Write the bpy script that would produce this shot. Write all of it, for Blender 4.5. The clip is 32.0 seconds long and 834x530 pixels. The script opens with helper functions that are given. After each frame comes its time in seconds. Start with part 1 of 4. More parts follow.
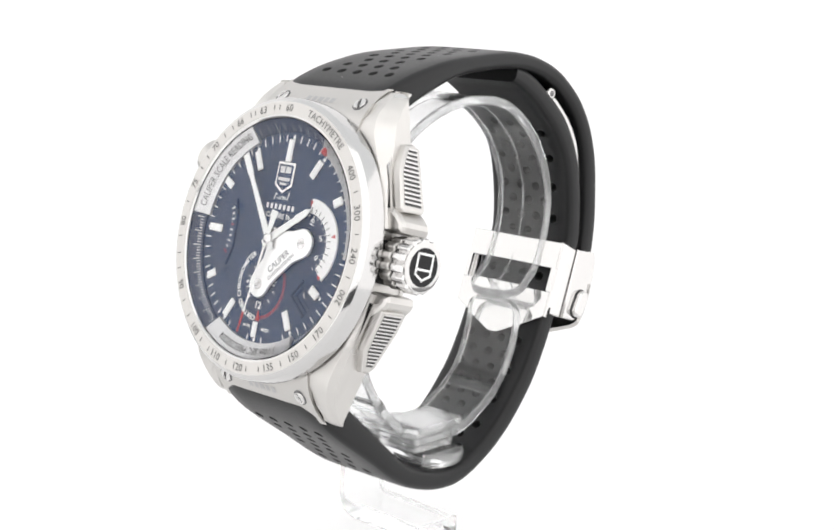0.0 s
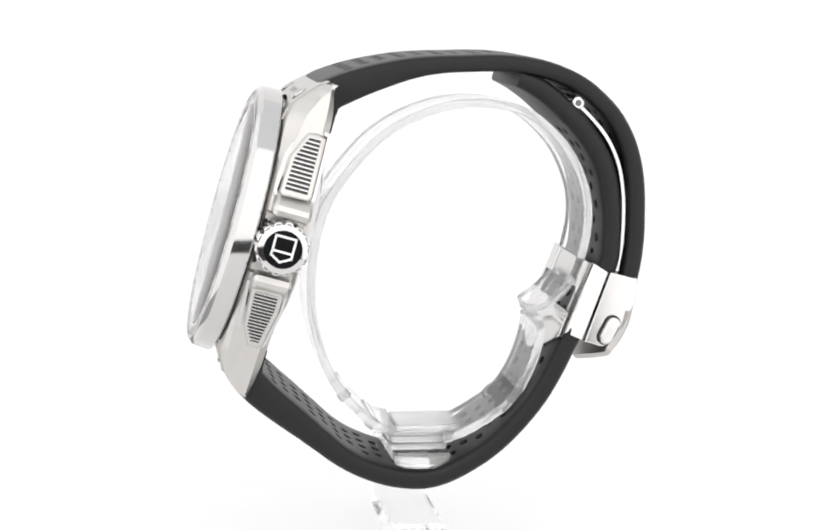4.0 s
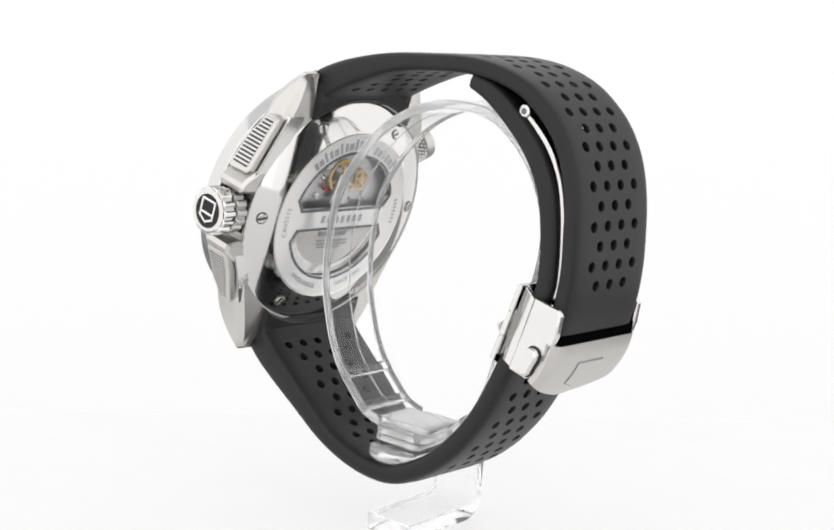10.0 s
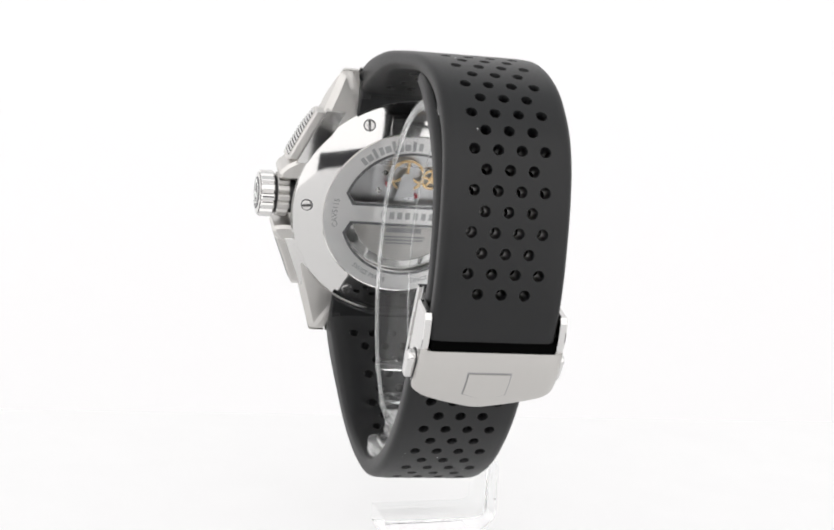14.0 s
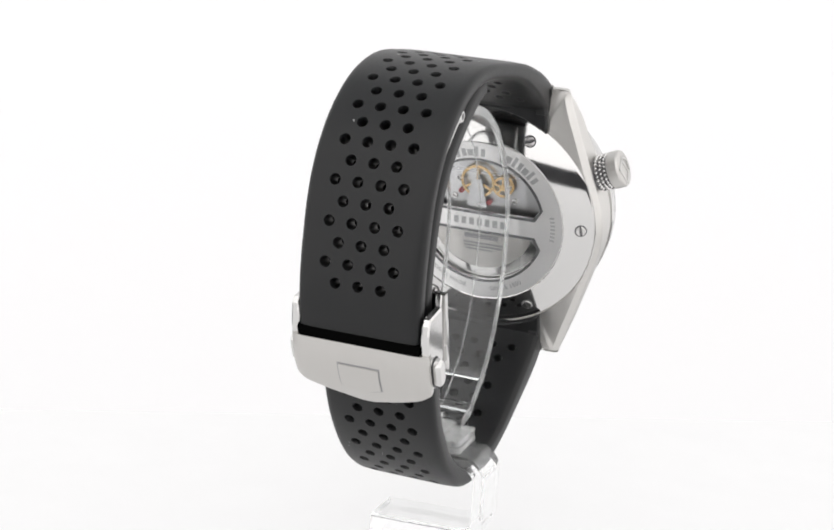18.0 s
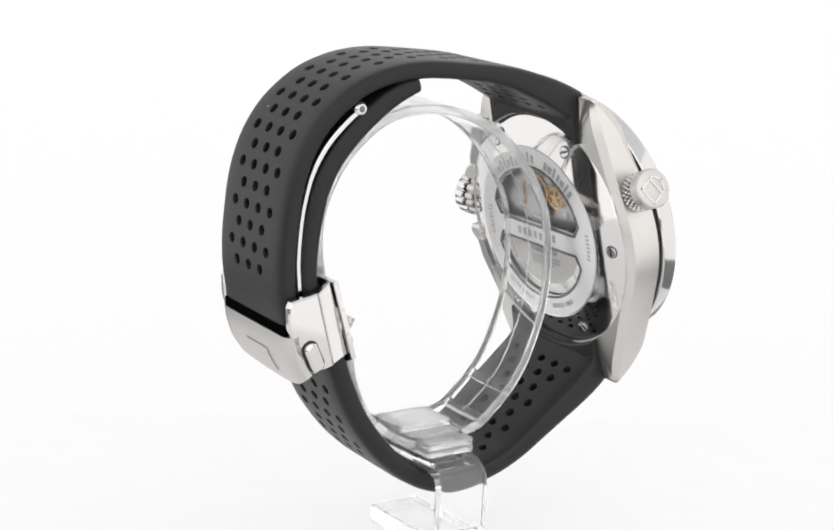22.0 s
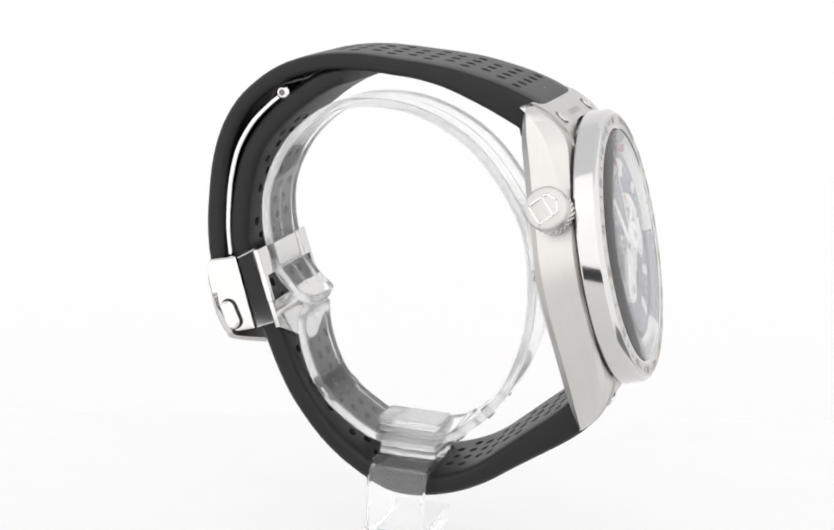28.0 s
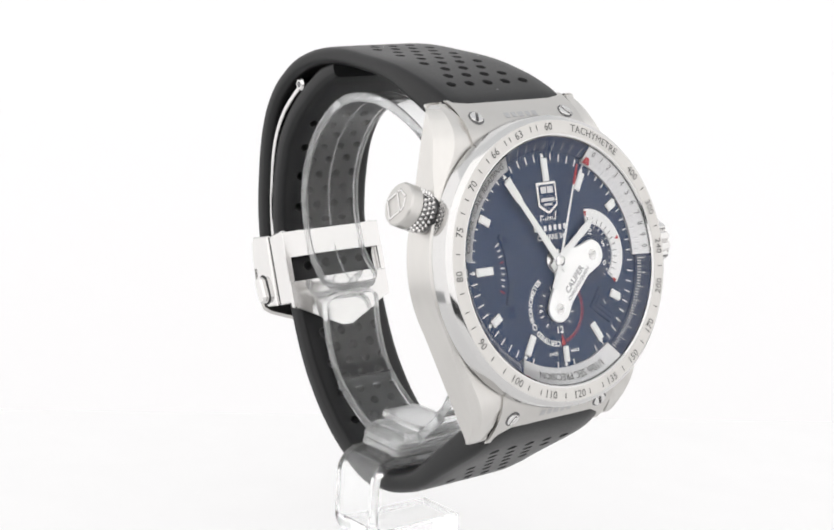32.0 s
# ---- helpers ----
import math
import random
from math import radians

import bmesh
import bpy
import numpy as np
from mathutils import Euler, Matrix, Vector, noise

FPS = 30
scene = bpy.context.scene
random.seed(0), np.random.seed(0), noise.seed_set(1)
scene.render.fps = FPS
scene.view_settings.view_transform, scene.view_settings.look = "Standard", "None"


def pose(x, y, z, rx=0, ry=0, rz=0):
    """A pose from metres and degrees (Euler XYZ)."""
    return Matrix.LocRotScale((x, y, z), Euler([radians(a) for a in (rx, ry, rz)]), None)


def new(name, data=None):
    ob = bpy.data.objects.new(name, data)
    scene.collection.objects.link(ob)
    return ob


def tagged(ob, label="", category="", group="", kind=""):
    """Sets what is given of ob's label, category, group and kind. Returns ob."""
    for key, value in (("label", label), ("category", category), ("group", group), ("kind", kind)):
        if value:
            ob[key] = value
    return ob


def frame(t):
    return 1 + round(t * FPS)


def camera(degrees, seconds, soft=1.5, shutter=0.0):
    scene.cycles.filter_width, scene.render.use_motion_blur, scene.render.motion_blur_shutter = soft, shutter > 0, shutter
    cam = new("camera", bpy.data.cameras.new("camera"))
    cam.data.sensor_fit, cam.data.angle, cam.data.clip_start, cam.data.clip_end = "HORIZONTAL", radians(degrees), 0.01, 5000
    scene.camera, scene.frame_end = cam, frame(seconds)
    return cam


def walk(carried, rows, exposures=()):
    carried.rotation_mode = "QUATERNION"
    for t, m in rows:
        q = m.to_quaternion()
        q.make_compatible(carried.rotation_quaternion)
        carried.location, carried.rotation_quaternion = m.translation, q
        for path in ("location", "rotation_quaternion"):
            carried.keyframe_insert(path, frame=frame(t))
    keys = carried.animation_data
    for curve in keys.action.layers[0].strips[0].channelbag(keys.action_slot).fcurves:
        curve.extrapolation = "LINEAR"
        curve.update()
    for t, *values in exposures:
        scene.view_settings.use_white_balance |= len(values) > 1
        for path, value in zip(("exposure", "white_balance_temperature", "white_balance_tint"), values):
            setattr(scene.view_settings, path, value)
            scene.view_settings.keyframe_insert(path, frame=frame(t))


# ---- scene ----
# The camera stands still; the watch and its stand turn on the table.
cam = camera(29.7, 32.0, soft=1.85)
EYE = Vector((0.0, -0.24599, 0.09767))
CAM_POSE = Matrix.Translation(EYE) @ pose(0, 0, 0, 78.166, 0, 0.386) @ pose(0, 0, 0, 0, 0, 3.289)
walk(cam, [(0, CAM_POSE), (32, CAM_POSE)], exposures=[(0, 0.31), (3, 0.29), (6, 0.15), (32, 0.15)])

# ---- light: a white light tent whose cloth panels glow, open towards the camera ----
world = bpy.data.worlds.new("world")
scene.world = world
world.use_nodes = True
world.node_tree.nodes["Background"].inputs[0].default_value = (0.9, 0.95, 1.0, 1)
world.node_tree.nodes["Background"].inputs[1].default_value = 0.1


# ---- materials ----
def material(name, colour, rough=0.5, metal=0.0, **more):
    m = bpy.data.materials.new(name)
    m.use_nodes = True
    b = m.node_tree.nodes["Principled BSDF"]
    b.inputs["Base Color"].default_value = (*colour, 1)
    b.inputs["Roughness"].default_value = rough
    b.inputs["Metallic"].default_value = metal
    for key, value in more.items():
        b.inputs[key.replace("_", " ")].default_value = value
    return m


def grain(m, scale, strength, stretch=(1, 1, 1), rough=(0.0, 0.0), tint=0.0, detail=4.0, distance=0.0001):
    """Relief, and a slight change of gloss and colour, from noise in the object's own metres."""
    t = m.node_tree
    b = t.nodes["Principled BSDF"]
    co = t.nodes.new("ShaderNodeTexCoord")
    mp = t.nodes.new("ShaderNodeMapping")
    mp.inputs["Scale"].default_value = stretch
    n = t.nodes.new("ShaderNodeTexNoise")
    n.inputs["Scale"].default_value = scale
    n.inputs["Detail"].default_value = detail
    t.links.new(co.outputs["Object"], mp.inputs["Vector"])
    t.links.new(mp.outputs["Vector"], n.inputs["Vector"])
    if strength:
        bu = t.nodes.new("ShaderNodeBump")
        bu.inputs["Strength"].default_value = strength
        bu.inputs["Distance"].default_value = distance
        t.links.new(n.outputs["Fac"], bu.inputs["Height"])
        t.links.new(bu.outputs["Normal"], b.inputs["Normal"])
    if rough[1]:
        r = t.nodes.new("ShaderNodeMapRange")
        r.inputs["To Min"].default_value, r.inputs["To Max"].default_value = rough
        t.links.new(n.outputs["Fac"], r.inputs["Value"])
        t.links.new(r.outputs["Result"], b.inputs["Roughness"])
    if tint:
        big = t.nodes.new("ShaderNodeTexNoise")
        big.inputs["Scale"].default_value = scale * 0.11
        t.links.new(co.outputs["Object"], big.inputs["Vector"])
        add = t.nodes.new("ShaderNodeMath")
        add.operation = "ADD"
        t.links.new(n.outputs["Fac"], add.inputs[0])
        t.links.new(big.outputs["Fac"], add.inputs[1])
        mix = t.nodes.new("ShaderNodeMix")
        mix.data_type = "RGBA"
        c = b.inputs["Base Color"].default_value
        mix.inputs["A"].default_value = (*[v * (1 - tint) for v in c[:3]], 1)
        mix.inputs["B"].default_value = (*[min(1, v * (1 + tint)) for v in c[:3]], 1)
        half = t.nodes.new("ShaderNodeMath")
        half.operation = "MULTIPLY"
        half.inputs[1].default_value = 0.5
        t.links.new(add.outputs[0], half.inputs[0])
        t.links.new(half.outputs[0], mix.inputs["Factor"])
        t.links.new(mix.outputs["Result"], b.inputs["Base Color"])
    return m


STEEL = grain(material("brushed_steel", (0.555, 0.543, 0.525), 0.3, 1.0), 900, 0.16, (1, 0.06, 1), (0.28, 0.42), 0.05)
STEEL_SIDE = grain(material("side_brushed_steel", (0.625, 0.612, 0.592), 0.36, 1.0), 900, 0.22, (1, 0.05, 1), (0.3, 0.46), 0.1)
SATIN = grain(material("satin_steel", (0.64, 0.63, 0.62), 0.18, 1.0), 900, 0.04, (1, 1, 0.1), (0.15, 0.22), 0.04)
BEZEL_STEEL = grain(material("soft_polished_steel", (0.62, 0.615, 0.61), 0.1, 1.0), 500, 0.015, rough=(0.08, 0.13), tint=0.04)
POLISH = grain(material("polished_steel", (0.67, 0.663, 0.655), 0.07, 1.0), 300, 0.01, rough=(0.04, 0.11), tint=0.03)
RUBBER = grain(material("black_rubber", (0.0075, 0.0078, 0.0084), 0.42, 0.0, Specular_IOR_Level=0.34), 2500, 0.1, rough=(0.34, 0.48), tint=0.25)
GAP = material("dark_gasket", (0.01, 0.01, 0.011), 0.5)
BLUE = grain(material("navy_dial_lacquer", (0.009, 0.029, 0.085), 0.28, 0.0, Specular_IOR_Level=0.3), 400, 0.0, rough=(0.24, 0.34), tint=0.2)
BLUE_DARK = grain(material("dark_navy_dial_ring", (0.013, 0.028, 0.078), 0.35, 0.0, Specular_IOR_Level=0.35), 400, 0.0, rough=(0.3, 0.42), tint=0.15)
SILVER = grain(material("silvered_ring", (0.58, 0.58, 0.585), 0.38, 0.8), 800, 0.05, rough=(0.3, 0.42), tint=0.05)
BRIDGE = grain(material("frosted_silver", (0.88, 0.88, 0.875), 0.4, 0.75), 900, 0.05, rough=(0.36, 0.48), tint=0.03)
PLATE = grain(material("satin_back_plate", (0.79, 0.785, 0.78), 0.32, 0.9), 700, 0.08, rough=(0.28, 0.4), tint=0.05)
WHITE = grain(material("white_lacquer", (0.82, 0.82, 0.82), 0.35), 600, 0.02, rough=(0.3, 0.42), tint=0.03)
LUME = grain(material("white_applied_marker", (0.85, 0.86, 0.85), 0.3), 600, 0.02, rough=(0.26, 0.36), tint=0.03)
INK = material("black_engraving", (0.06, 0.06, 0.06), 0.55)
PALE_INK = material("shallow_grey_engraving", (0.46, 0.46, 0.465), 0.45, 0.7)
ETCH = grain(material("etched_steel", (0.4, 0.4, 0.405), 0.42, 0.8), 900, 0.05, rough=(0.36, 0.5), tint=0.08)
GREY_INK = material("grey_engraving", (0.32, 0.32, 0.33), 0.5, 0.6)
RED = material("red_lacquer", (0.42, 0.025, 0.035), 0.4)
GOLD = grain(material("gilt_brass", (0.7, 0.49, 0.24), 0.25, 1.0), 700, 0.05, rough=(0.2, 0.32), tint=0.1)
MOVEMENT = grain(material("striped_movement_plate", (0.58, 0.58, 0.59), 0.3, 1.0), 300, 0.1, (0.1, 1, 1), (0.2, 0.4), 0.15)
SMOKED = grain(material("smoked_edge_and_shade", (0.16, 0.16, 0.165), 0.25, 0.6), 500, 0.02, rough=(0.2, 0.32), tint=0.08)
VOID = material("slot_shade_black", (0.002, 0.002, 0.002), 1.0, 0.0, Specular_IOR_Level=0.0)
ENAMEL = material("black_enamel", (0.008, 0.008, 0.009), 0.12, 0.0, Specular_IOR_Level=0.25)
CRYSTAL = material("sapphire_crystal", (1, 1, 1), 0.0, 0.0, Transmission_Weight=1.0, IOR=1.26)
ACRYLIC = grain(material("clear_acrylic", (0.99, 0.995, 0.995), 0.02, 0.0, Transmission_Weight=0.985, IOR=1.24), 120, 0.0, rough=(0.01, 0.03))
# a white share stands in for light bounced about inside clear acrylic
ACRYLIC_CLIP = grain(material("whitened_clear_acrylic", (0.99, 0.995, 0.995), 0.03, 0.0, Transmission_Weight=0.95, IOR=1.26), 120, 0.0, rough=(0.01, 0.04))
ACRYLIC_BLOCK = grain(material("whitened_thick_acrylic", (0.99, 0.995, 0.995), 0.03, 0.0, Transmission_Weight=0.83, IOR=1.38), 120, 0.0, rough=(0.01, 0.04))
# paler lips stand in for the bright lines along acrylic edges
ACRYLIC_EDGE = grain(material("bright_line_acrylic", (0.95, 0.955, 0.955), 0.15, 0.0, Transmission_Weight=0.88, IOR=1.2), 300, 0.1, rough=(0.08, 0.25), tint=0.03)
CLOTH = grain(material("glowing_white_acrylic_table", (0.16, 0.16, 0.16), 0.6), 90, 0.02, rough=(0.55, 0.7), tint=0.01)
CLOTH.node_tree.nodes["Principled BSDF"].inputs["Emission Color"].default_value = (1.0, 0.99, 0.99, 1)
CLOTH.node_tree.nodes["Principled BSDF"].inputs["Emission Strength"].default_value = 0.65  # glow put in to keep the table white and almost shadowless
DARK = grain(material("dim_room_paint", (0.08, 0.08, 0.085), 0.8), 3, 0.05, rough=(0.7, 0.9), tint=0.1)


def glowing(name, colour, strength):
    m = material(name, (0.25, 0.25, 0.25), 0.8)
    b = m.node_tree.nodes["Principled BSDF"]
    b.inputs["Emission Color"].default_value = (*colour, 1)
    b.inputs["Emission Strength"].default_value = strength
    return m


# one white cloth; each panel's brightness is put into its own glow
TENT = glowing("glowing_side_cloth", (1.0, 0.985, 0.98), 0.98)
FRONT = glowing("glowing_front_cloth", (1.0, 0.985, 0.98), 1.15)
BACK = glowing("glowing_back_cloth", (1.0, 0.985, 0.99), 0.68)
TOP = glowing("dim_glowing_top_cloth", (0.97, 0.985, 1.0), 0.62)
TOP_FRONT = glowing("glowing_top_cloth", (1.0, 0.985, 0.975), 1.2)

# weak glow stands in for shade on unseen panels below the tent
SHADE = glowing("dim_reflection_panel", (0.97, 0.985, 1.0), 0.22)
SHADE_LOW = glowing("dark_reflection_panel", (0.97, 0.985, 1.0), 0.08)

MM = 0.001


# ---- mesh helpers, in millimetres ----
def mesh(name, verts, faces, mat, parent=None, label="", smooth=22, m=None):
    me = bpy.data.meshes.new(name)
    vv = [Vector(v) for v in verts]
    if m is not None:
        vv = [m @ v for v in vv]
    me.from_pydata([v * MM for v in vv], [], faces)
    me.validate()
    if smooth:
        me.shade_smooth()
        me.set_sharp_from_angle(angle=radians(smooth))
    me.materials.append(mat)
    ob = new(name, me)
    if parent is not None:
        ob.parent = parent
    if label:
        ob["label"] = label
    return ob


def fixed(verts, faces):
    """Faces turned outwards."""
    bm = bmesh.new()
    vs = [bm.verts.new(v) for v in verts]
    for f in faces:
        try:
            bm.faces.new([vs[i] for i in f])
        except ValueError:
            pass
    bmesh.ops.recalc_face_normals(bm, faces=bm.faces)
    bm.verts.index_update()
    out = [tuple(v.co) for v in bm.verts], [[v.index for v in f.verts] for f in bm.faces]
    bm.free()
    return out


def merge(*pieces):
    verts, faces = [], []
    for v, f in pieces:
        k = len(verts)
        verts += [tuple(a) for a in v]
        faces += [[i + k for i in g] for g in f]
    return verts, faces


def moved(piece, m):
    return [tuple(m @ Vector(v)) for v in piece[0]], piece[1]


def lathe(profile, n=96, a0=0.0, a1=360.0, closed=True):
    """Turned about z; profile of (r, z), as a closed loop unless it starts and ends on the axis."""
    whole = abs(a1 - a0) > 359.9
    k, cols = len(profile), n if whole else n + 1
    verts = []
    for i in range(cols):
        a = radians(a0 + (a1 - a0) * i / n)
        verts += [(r * math.sin(a), r * math.cos(a), z) for r, z in profile]
    faces = []
    for i in range(n):
        j = (i + 1) % cols
        for q in range(k if closed else k - 1):
            w = (q + 1) % k
            faces.append([i * k + q, j * k + q, j * k + w, i * k + w])
    if not whole and closed:
        faces += [list(range(k)), [n * k + q for q in range(k)][::-1]]
    return fixed(verts, faces)


def inset(poly, d):
    """A closed outline moved inwards by d."""
    n = len(poly)
    area = sum(poly[i][0] * poly[(i + 1) % n][1] - poly[(i + 1) % n][0] * poly[i][1] for i in range(n))
    s = 1 if area > 0 else -1
    out = []
    for i in range(n):
        p, c, q = Vector(poly[i - 1]), Vector(poly[i]), Vector(poly[(i + 1) % n])
        u, v = (c - p).normalized(), (q - c).normalized()
        nu, nv = Vector((-u.y, u.x)) * s, Vector((-v.y, v.x)) * s
        w = (nu + nv)
        w = w / max(0.3, w.length_squared) * 2 if w.length > 1e-6 else nu
        out.append(tuple(c + w * d))
    return out


def prism(poly, z0, z1, bevel=0.0, low=0.0):
    """An outline drawn up from z0 to z1 with bevelled edges."""
    n = len(poly)
    rings = []
    if low:
        rings += [(inset(poly, low), z0), (poly, z0 + low)]
    else:
        rings += [(poly, z0)]
    if bevel:
        rings += [(poly, z1 - bevel), (inset(poly, bevel * 0.35), z1 - bevel * 0.3), (inset(poly, bevel), z1)]
    else:
        rings += [(poly, z1)]
    verts = [(x, y, z) for ring, z in rings for x, y in ring]
    faces = [list(range(n))[::-1], [(len(rings) - 1) * n + i for i in range(n)]]
    for k in range(len(rings) - 1):
        faces += [[k * n + i, k * n + (i + 1) % n, (k + 1) * n + (i + 1) % n, (k + 1) * n + i] for i in range(n)]
    return fixed(verts, faces)


def box(x0, x1, y0, y1, z0, z1, bevel=0.15):
    return prism([(x0, y0), (x1, y0), (x1, y1), (x0, y1)], z0, z1, bevel, bevel)


def rounded(w, h, r, n=5):
    """A rectangle with round corners about the origin."""
    out = []
    for cx, cy, a in ((w / 2 - r, h / 2 - r, 0), (-w / 2 + r, h / 2 - r, 90), (-w / 2 + r, -h / 2 + r, 180), (w / 2 - r, -h / 2 + r, 270)):
        out += [(cx + r * math.cos(radians(a + 90 * i / n)), cy + r * math.sin(radians(a + 90 * i / n))) for i in range(n + 1)]
    return out


def circle(cx, cy, r, n=32):
    return [(cx + r * math.cos(2 * math.pi * i / n), cy + r * math.sin(2 * math.pi * i / n)) for i in range(n)]


def pierced(outer, holes, z0, z1):
    """Flat plate with openings."""
    bm = bmesh.new()
    edges = []
    for loop in [outer] + holes:
        vs = [bm.verts.new((x, y, z0)) for x, y in loop]
        edges += [bm.edges.new((vs[i], vs[(i + 1) % len(vs)])) for i in range(len(vs))]
    bmesh.ops.triangle_fill(bm, use_beauty=True, edges=edges)
    bm.verts.index_update()
    verts = [tuple(v.co) for v in bm.verts]
    tris = [[v.index for v in f.verts] for f in bm.faces]
    bm.free()
    n, faces, k = len(verts), [], 0
    verts += [(x, y, z1) for x, y, z in verts]
    faces = tris + [[i + n for i in t] for t in tris]
    for loop in [outer] + holes:
        m = len(loop)
        faces += [[k + i, k + (i + 1) % m, n + k + (i + 1) % m, n + k + i] for i in range(m)]
        k += m
    return fixed(verts, faces)


# side views: outline in (y, z), drawn along x
ALONG_X = Matrix(((0, 0, 1, 0), (1, 0, 0, 0), (0, 1, 0, 0), (0, 0, 0, 1)))


def curve(points, step=1.0):
    """A smooth line through the points (Catmull-Rom), resampled at even steps."""
    ps = [Vector(p) for p in points]
    ps = [ps[0] * 2 - ps[1]] + ps + [ps[-1] * 2 - ps[-2]]
    fine = []
    for i in range(1, len(ps) - 2):
        a, b, c, d = ps[i - 1:i + 3]
        for k in range(12):
            t = k / 12
            fine.append(0.5 * ((2 * b) + (c - a) * t + (2 * a - 5 * b + 4 * c - d) * t * t + (3 * b - a - 3 * c + d) * t ** 3))
    fine.append(ps[-2])
    run = [0.0]
    for p, q in zip(fine, fine[1:]):
        run.append(run[-1] + (q - p).length)
    return fine, run


class Rail:
    """A smooth side line with a place and an outward normal for each length s."""

    def __init__(self, points, flip=1):
        self.pts, self.run = curve(points)
        self.length, self.flip = self.run[-1], flip

    def at(self, s):
        s = min(max(s, 0.0), self.length)
        i = min(max(int(np.searchsorted(self.run, s)) - 1, 0), len(self.run) - 2)
        k = (s - self.run[i]) / max(1e-9, self.run[i + 1] - self.run[i])
        p = self.pts[i].lerp(self.pts[i + 1], k)
        lo, hi = max(i - 3, 0), min(i + 4, len(self.pts) - 1)
        d = (self.pts[hi] - self.pts[lo]).normalized()
        return p, Vector((-d.y, d.x)) * self.flip


# ---- the setting ----
def table_top():
    """White plate whose far edge runs slightly aslant, with cut front corners and softened edges."""
    far = lambda x: 63.5 + 0.147 * x
    poly = [(98, far(98)), (-96, far(-96)), (-94, -186), (-80, -202), (80, -202), (94, -186)]
    return prism(poly, -8, 1.67, 1.2, 1.0)


def setting():
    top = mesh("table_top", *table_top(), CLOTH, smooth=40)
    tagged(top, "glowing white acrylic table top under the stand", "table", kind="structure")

    leg = mesh("table_leg", *lathe([(0, -8.1), (60, -8.1), (60, -14), (22, -20), (20, -860), (90, -890), (90, -899), (0, -899)], 40, closed=False), DARK)
    tagged(leg, "dark round pedestal under the table top", "table", kind="structure")

    def slab(name, x0, x1, y0, y1, z0, z1, mat, label):
        v, f = fixed([(x, y, z) for x in (x0, x1) for y in (y0, y1) for z in (z0, z1)],
                     [[0, 1, 3, 2], [4, 5, 7, 6], [0, 1, 5, 4], [2, 3, 7, 6], [0, 2, 6, 4], [1, 3, 7, 5]])
        tagged(mesh(name, v, f, mat, smooth=0), label, "wall" if "wall" in name else name, kind="structure")

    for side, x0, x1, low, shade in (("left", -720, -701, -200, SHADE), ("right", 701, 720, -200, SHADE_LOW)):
        slab("wall_" + side, x0, x1, -150, 620, low, 700, TENT, "glowing white cloth side of a light tent")
        slab("wall_" + side + "_front", x0, x1, -700, -151, -890, 700, TENT, "glowing white cloth side of a light tent, hanging to the floor")
        # unseen low panels, added to darken what the polished steel mirrors
        slab("wall_" + side + "_low", x0, x1, -150, 620, -890, low - 1, shade, "unseen dim panel below the tent side, added to darken reflections")
    slab("wall_back_low", -700, 700, 610, 620, -890, -186, SHADE_LOW, "unseen dark panel below the tent back, added to darken reflections")
    slab("wall_back", -700, 700, 610, 620, -185, 700, BACK, "glowing white cloth back of a light tent")
    slab("ceiling", -720, 720, -200, 620, 701, 720, TOP, "dimly glowing white cloth top of a light tent")
    slab("ceiling_front", -720, 720, -720, -201, 701, 720, TOP_FRONT, "brightly glowing white cloth top of a light tent")
    # out of view; opening cut to suit the dark shapes in the steel
    slab("wall_front_left", -720, -300, -720, -701, -890, 700, FRONT, "glowing white cloth front flap of a light tent")
    slab("wall_front_right", 420, 720, -720, -701, -890, 700, FRONT, "glowing white cloth front flap of a light tent")
    slab("wall_front_top", -299, 419, -720, -701, -5, 700, FRONT, "glowing white cloth above the opening of a light tent")
    slab("floor", -1500, 1500, -1600, 900, -920, -900, DARK, "dim grey floor of the room below the table")
    slab("wall_room", -1500, 1500, -1600, -1550, -900, 1400, DARK, "dim grey wall of the room outside the tent")


setting()

# ---- where the watch sits on the turning axis (z is the table) ----
TABLE = 68.3
SEAT = Matrix(((0.07969, 0.23859, -0.96785, -32.774), (-0.99614, 0.05502, -0.06846, -1.063),
               (0.03692, 0.96956, 0.24205, -14.700 + TABLE), (0, 0, 0, 1)))
TURN0, RATE = 41.487, 8.66745


def spin(t):
    return pose(0, 0, 0, 0, 0, TURN0 - RATE * t)


def in_metres(m):
    m = m.copy()
    m.translation *= MM
    return m


WATCH = new("wrist_watch")
tagged(WATCH, "steel chronograph wrist watch, navy dial, perforated black rubber strap", "watch")
STAND = new("display_stand")
tagged(STAND, "clear acrylic watch stand with a sprung loop and bent foot", "stand")


# ---- the watch case ----
def case_half_width(y):
    """Half the width of the case at y."""
    a = abs(y)
    return 20.85 - 0.028 * min(a, 5.5) ** 2 - 0.32 * max(0.0, a - 5.5)


def top_z(y):
    return -3.7 - 0.088 * max(0.0, abs(y) - 17.0) ** 2


def low_z(y):
    return -10.4 + (0.03 if y > 0 else 0.018) * max(0.0, abs(y) - 18.5) ** 2


def case_outline(n=120, grow=0.0, end=24.4):
    """Barrel outline with cut ends, point by point round the clock."""
    out = []
    for i in range(n):
        a = 2 * math.pi * i / n
        sx, sy = math.sin(a), math.cos(a)
        lo, hi = 5.0, 40.0
        for _ in range(30):
            mid = (lo + hi) / 2
            x, y = abs(sx) * mid, abs(sy) * mid
            inside = y < end + grow and x < case_half_width(min(y, end)) + grow
            lo, hi = (mid, hi) if inside else (lo, mid)
        out.append((sx * lo, sy * lo))
    return out


